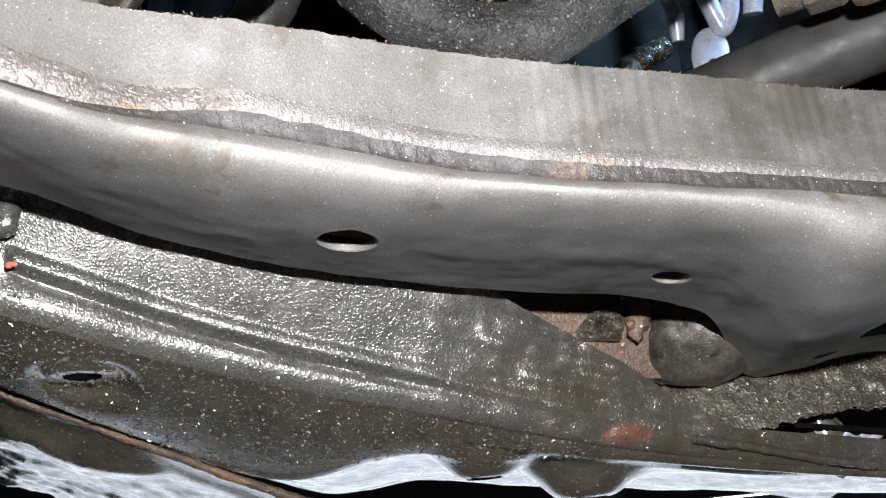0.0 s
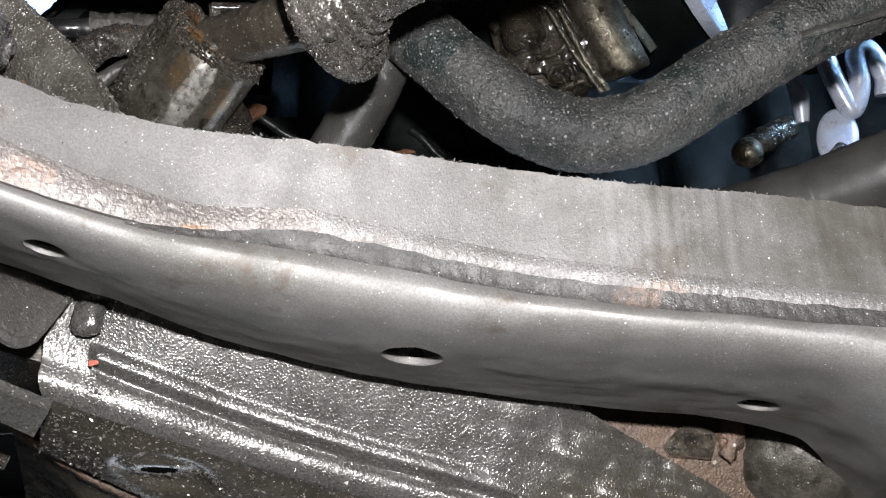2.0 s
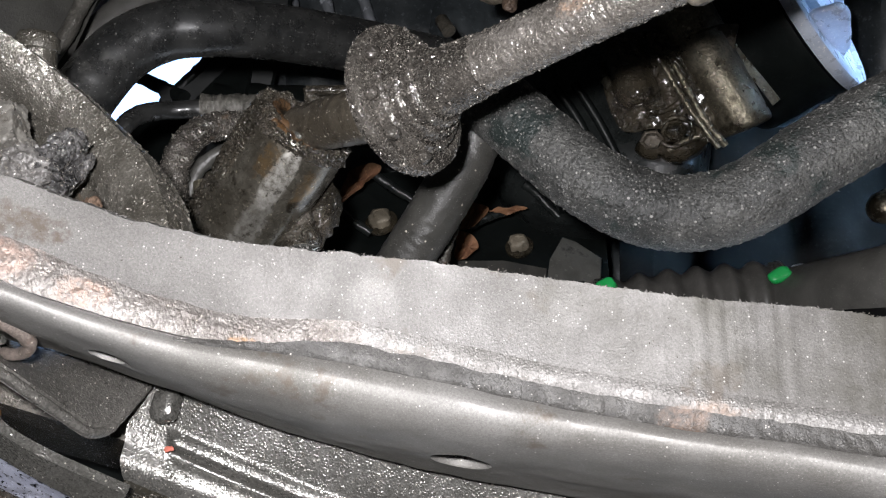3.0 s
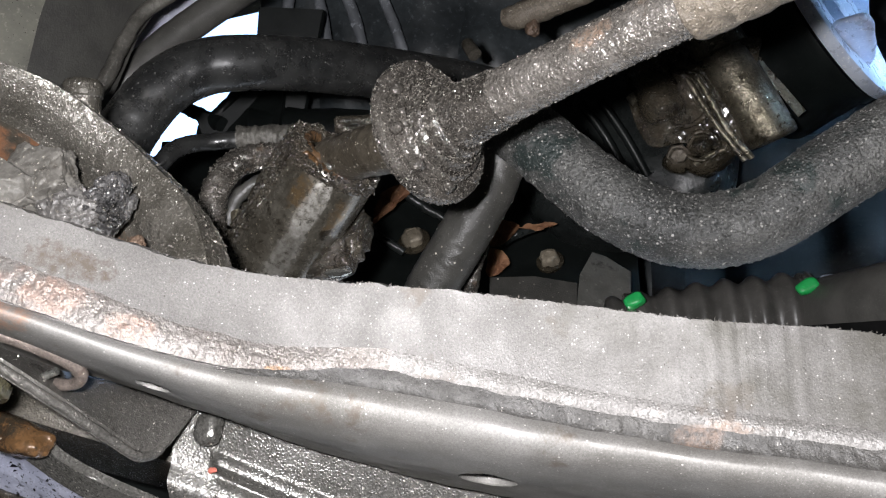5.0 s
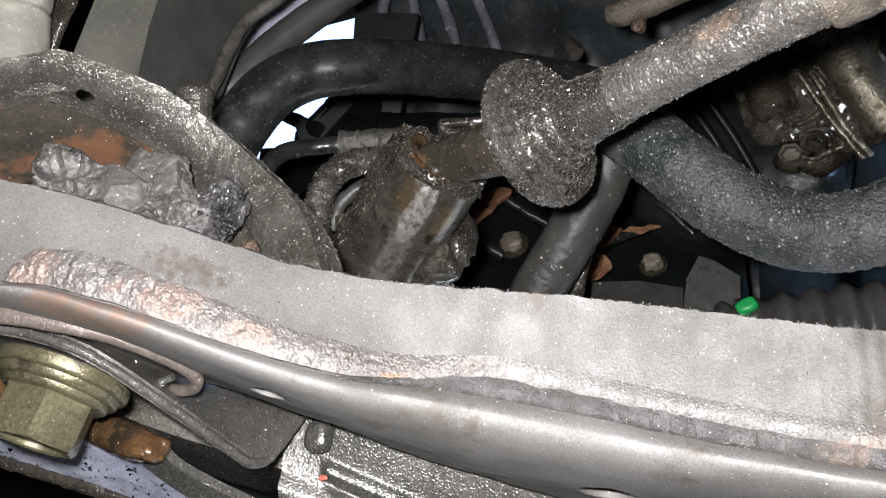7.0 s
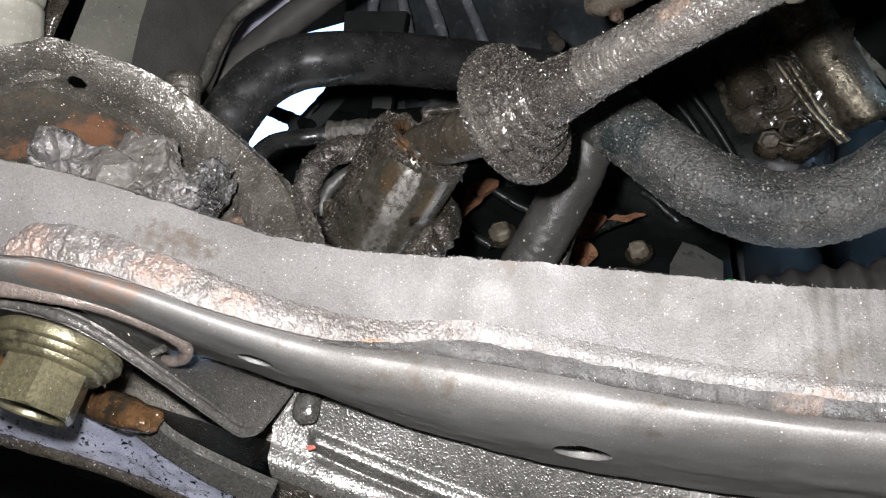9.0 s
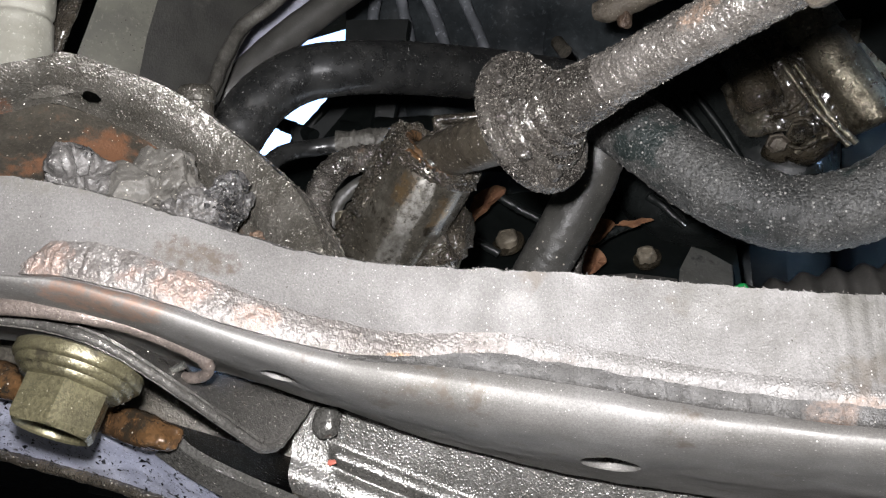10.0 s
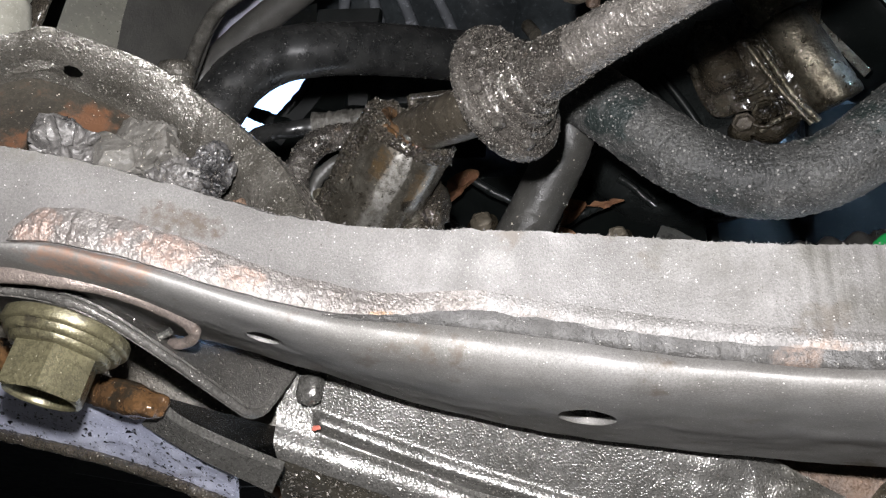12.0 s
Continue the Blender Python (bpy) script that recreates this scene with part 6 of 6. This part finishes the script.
leaf([(-0.1707, 0.4859, 0.7375), (-0.1615, 0.4884, 0.7425), (-0.1523, 0.4946, 0.7452), (-0.1587, 0.4935, 0.7357), (-0.1694, 0.4916, 0.7233), (-0.1759, 0.4903, 0.7189)], 0.003)
ledge = thing("grey_ledge", "pale grey plastic ledge beside the rack boot", "ledge")
part("ledge_sheet", grid([[(-0.0428, 0.5334, 0.7036), (-0.0355, 0.5375, 0.7018), (-0.0209, 0.5431, 0.6919)], [(-0.0480, 0.5225, 0.6843), (-0.0361, 0.5313, 0.6773), (-0.0200, 0.5361, 0.6703)], [(-0.0525, 0.5266, 0.6477), (-0.0370, 0.5338, 0.6473), (-0.0203, 0.5349, 0.6482)]], (0, 0.003, 0.001)), LEDGE, ledge)
part("ledge_step", grid([[(-0.1056, 0.5193, 0.6867), (-0.0792, 0.5300, 0.6893), (-0.0537, 0.5376, 0.6852)], [(-0.1028, 0.5159, 0.6476), (-0.0773, 0.5265, 0.6494), (-0.0523, 0.5326, 0.6479)]], (0, 0.003, 0)), FLECKED, ledge)

# ---- body panels, struts and the far side ----
canister = thing("white_canister", "dusty off-white ribbed pipe behind the bracket", "pipe")
part("pipe_body", tube([(-0.2063, 0.1831, 0.6407), (-0.2053, 0.1785, 0.6576), (-0.2035, 0.1711, 0.6831), (-0.2006, 0.1611, 0.7122)], 0.0125, 120, 40, 0.0005, 150, 1.0, (0, 0, 1), lambda s, a: -0.0012 * math.exp(-((s - 0.024) / 0.0012) ** 2)), BEIGE, canister)
strap = thing("dark_strap", "black strap beside the canister", "strap")
part("strap_band", tube([(-0.2199, 0.2016, 0.6512), (-0.2098, 0.1962, 0.6718), (-0.2045, 0.1944, 0.6856), (-0.1993, 0.1913, 0.7042)], 0.006, 40, 16, 0.0006, 200, 0.5, (0, 1, 0)), TAR, strap)
rail = thing("body_rail", "dusty beige painted body rail", "rail")
rail_face = part("rail_face", grid([[(-0.2537, 0.2333, 0.6509), (-0.2442, 0.2300, 0.6911), (-0.2345, 0.2283, 0.7521)], [(-0.2309, 0.2645, 0.6636), (-0.2189, 0.2552, 0.7176), (-0.2118, 0.2574, 0.7687)]], (0, 0.004, 0)), RAIL, rail)
scatter(rail_face, 500, 0.00025, DARK_GLINT, "rail_dirt", "dark specks of dirt", 45)
shield = thing("heat_shield", "dark grey fibrous shield panel with a pale bent edge", "shield")
part("shield_face", grid([[(-0.2293, 0.2556, 0.6582), (-0.2202, 0.2455, 0.7108), (-0.2109, 0.2405, 0.7538)], [(-0.2168, 0.2706, 0.6669), (-0.2112, 0.2683, 0.7247), (-0.2019, 0.2625, 0.7694)], [(-0.2181, 0.2879, 0.6804), (-0.2068, 0.2869, 0.7300), (-0.1871, 0.2916, 0.7776)]], (0, 0.003, 0)), SHIELD, shield)
part("shield_edge", tube([(-0.2112, 0.2768, 0.6848), (-0.2062, 0.2778, 0.7001), (-0.2030, 0.2789, 0.7181), (-0.1986, 0.2820, 0.7360), (-0.1877, 0.2872, 0.7495), (-0.1773, 0.2906, 0.7659)], 0.0034, 80, 18, 0.0004, 200, 1.0), FOIL, shield, "pale rolled edge")
part("shield_wing", grid([[(-0.3274, 0.3795, 0.7673), (-0.2915, 0.3740, 0.8173), (-0.2697, 0.3647, 0.8592)], [(-0.3053, 0.3944, 0.7628), (-0.2732, 0.3887, 0.8090), (-0.2402, 0.3800, 0.8620)]], (0, 0.003, 0)), PALE_BODY, shield, "pale bluish wing")
strut = thing("body_strut", "smooth dark grey strut tube", "strut")
part("strut_tube", tube([(-0.2721, 0.3196, 0.7000), (-0.2616, 0.3263, 0.7230), (-0.2460, 0.3270, 0.7386), (-0.2265, 0.3353, 0.7686), (-0.2005, 0.3467, 0.7994), (-0.1719, 0.3594, 0.8307)], 0.0086, 90, 36, 0.0003, 120), GREY_PLASTIC, strut)

far_panel = thing("fan_shroud", "dark glossy radiator fan shroud with faint ribs", "shroud")
rows = []
for i in range(30):
    row = []
    for k in range(80):
        a = np.array((-0.3352, 0.5059, 1.1462)) * (1 - k / 79) + np.array((0.3968, 0.7707, 1.0823)) * (k / 79)
        b = np.array((-0.4026, 0.6547, 0.7940)) * (1 - k / 79) + np.array((0.3365, 0.9418, 0.6955)) * (k / 79)
        p = Vector(a + (b - a) * i / 29)
        p.y += 0.012 * math.exp(-((k % 13) - 6) ** 2 / 1.5) + lump(p, 12, 0.02)
        row.append(p)
    rows.append(row)
part("shroud_sheet", grid(rows, (0, 0.006, 0)), SHROUD, far_panel)
for k, pts in enumerate(([(-0.3024, 0.5301, 0.9920), (-0.3102, 0.5448, 0.9560), (-0.3004, 0.5686, 0.9214)], [(-0.2849, 0.5392, 0.9933), (-0.2839, 0.5584, 0.9580), (-0.2792, 0.5819, 0.9185)], [(-0.2674, 0.5482, 0.9946), (-0.2591, 0.5689, 0.9642), (-0.2522, 0.5935, 0.9249)], [(-0.3318, 0.5547, 0.9146), (-0.3279, 0.5731, 0.8839), (-0.3365, 0.5827, 0.8568)], [(-0.2404, 0.5599, 1.0010), (-0.2291, 0.5868, 0.9620), (-0.2216, 0.6094, 0.9271)])):
    part("shroud_rib", tube(pts, 0.0050, 40, 12, 0.0010, 40), VANE, far_panel, "thin curved rib, its reflections put into a pale colour")
part("shroud_corner", grid([spline([(-0.3421, 0.4865, 0.8368), (-0.3269, 0.4965, 0.8342), (-0.3161, 0.4986, 0.8420), (-0.3056, 0.4984, 0.8538), (-0.2988, 0.4968, 0.8644), (-0.2891, 0.4771, 0.9132)], 60), spline([(-0.3378, 0.4979, 0.8196), (-0.3263, 0.5094, 0.8099), (-0.3116, 0.5212, 0.8034), (-0.2919, 0.5314, 0.8052), (-0.2735, 0.5306, 0.8269), (-0.2458, 0.4995, 0.9173)], 60)], (0, 0.004, 0)), DARK_PLASTIC, far_panel, "black corner of the shroud")
bar = thing("cross_bar", "black cross bar behind the arched hose", "bar")
part("bar_body", tube([(-0.390, 0.500, 0.862), (-0.372, 0.500, 0.855), (-0.356, 0.500, 0.846), (-0.341, 0.500, 0.838), (-0.322, 0.500, 0.826)], [0.0055, 0.0055, 0.0052, 0.0052, 0.006], 60, 16, 0.001, 120), DARK_PLASTIC, bar)
web_top = [(-0.350, 0.505, 0.834), (-0.339, 0.505, 0.838), (-0.330, 0.505, 0.842), (-0.321, 0.505, 0.857), (-0.306, 0.505, 0.861), (-0.274, 0.505, 0.862)]
part("bar_web", grid([web_top, [(x, y, z - 0.06) for x, y, z in web_top]], (0, 0.004, 0)), DARK_PLASTIC, bar, "black web below the gap")
part("bar_foot", grid([[(-0.384, 0.507, 0.826), (-0.345, 0.507, 0.820)], [(-0.384, 0.507, 0.785), (-0.345, 0.507, 0.780)]], (0, 0.004, 0)), DARK_PLASTIC, bar, "black foot of the web")
part("bar_rib", tube([(-0.303, 0.500, 0.868), (-0.311, 0.500, 0.856), (-0.320, 0.500, 0.846), (-0.331, 0.500, 0.834)], [0.005, 0.0042, 0.004, 0.005], 40, 16, 0.001, 120), DARK_PLASTIC, bar, "black upright rib")
part("bar_rail", tube([(-0.3062, 0.5166, 0.8229), (-0.2427, 0.5480, 0.8303), (-0.1875, 0.5766, 0.8344)], 0.022, 60, 24, 0.001, 60), DARK_PLASTIC, bar, "thick black rail")

slab("wall_north", (-1.5, 1.05, 0.47), (-1.10, 1.1, 1.9), DULL, "dark inner body wall of the engine bay", "wall")
slab("wall_front", (-0.62, 1.05, 0.47), (1.5, 1.1, 1.9), DULL, "dark inner body wall of the engine bay", "wall")
slab("wall_sill", (-1.10, 1.05, 0.47), (-0.62, 1.1, 1.20), DULL, "dark inner body wall under a gap to daylight", "wall")
# unseen wall behind the slot, added to close off the sky
slab("wall_foot", (-1.5, 1.15, 0.0), (1.5, 1.2, 0.47), DULL, "unseen plain dull wall below the front, added to keep sky light out", "wall")
slab("wall_lintel", (-1.10, 1.05, 1.508), (-0.62, 1.1, 1.9), DULL, "dark inner body wall above a gap to daylight", "wall")
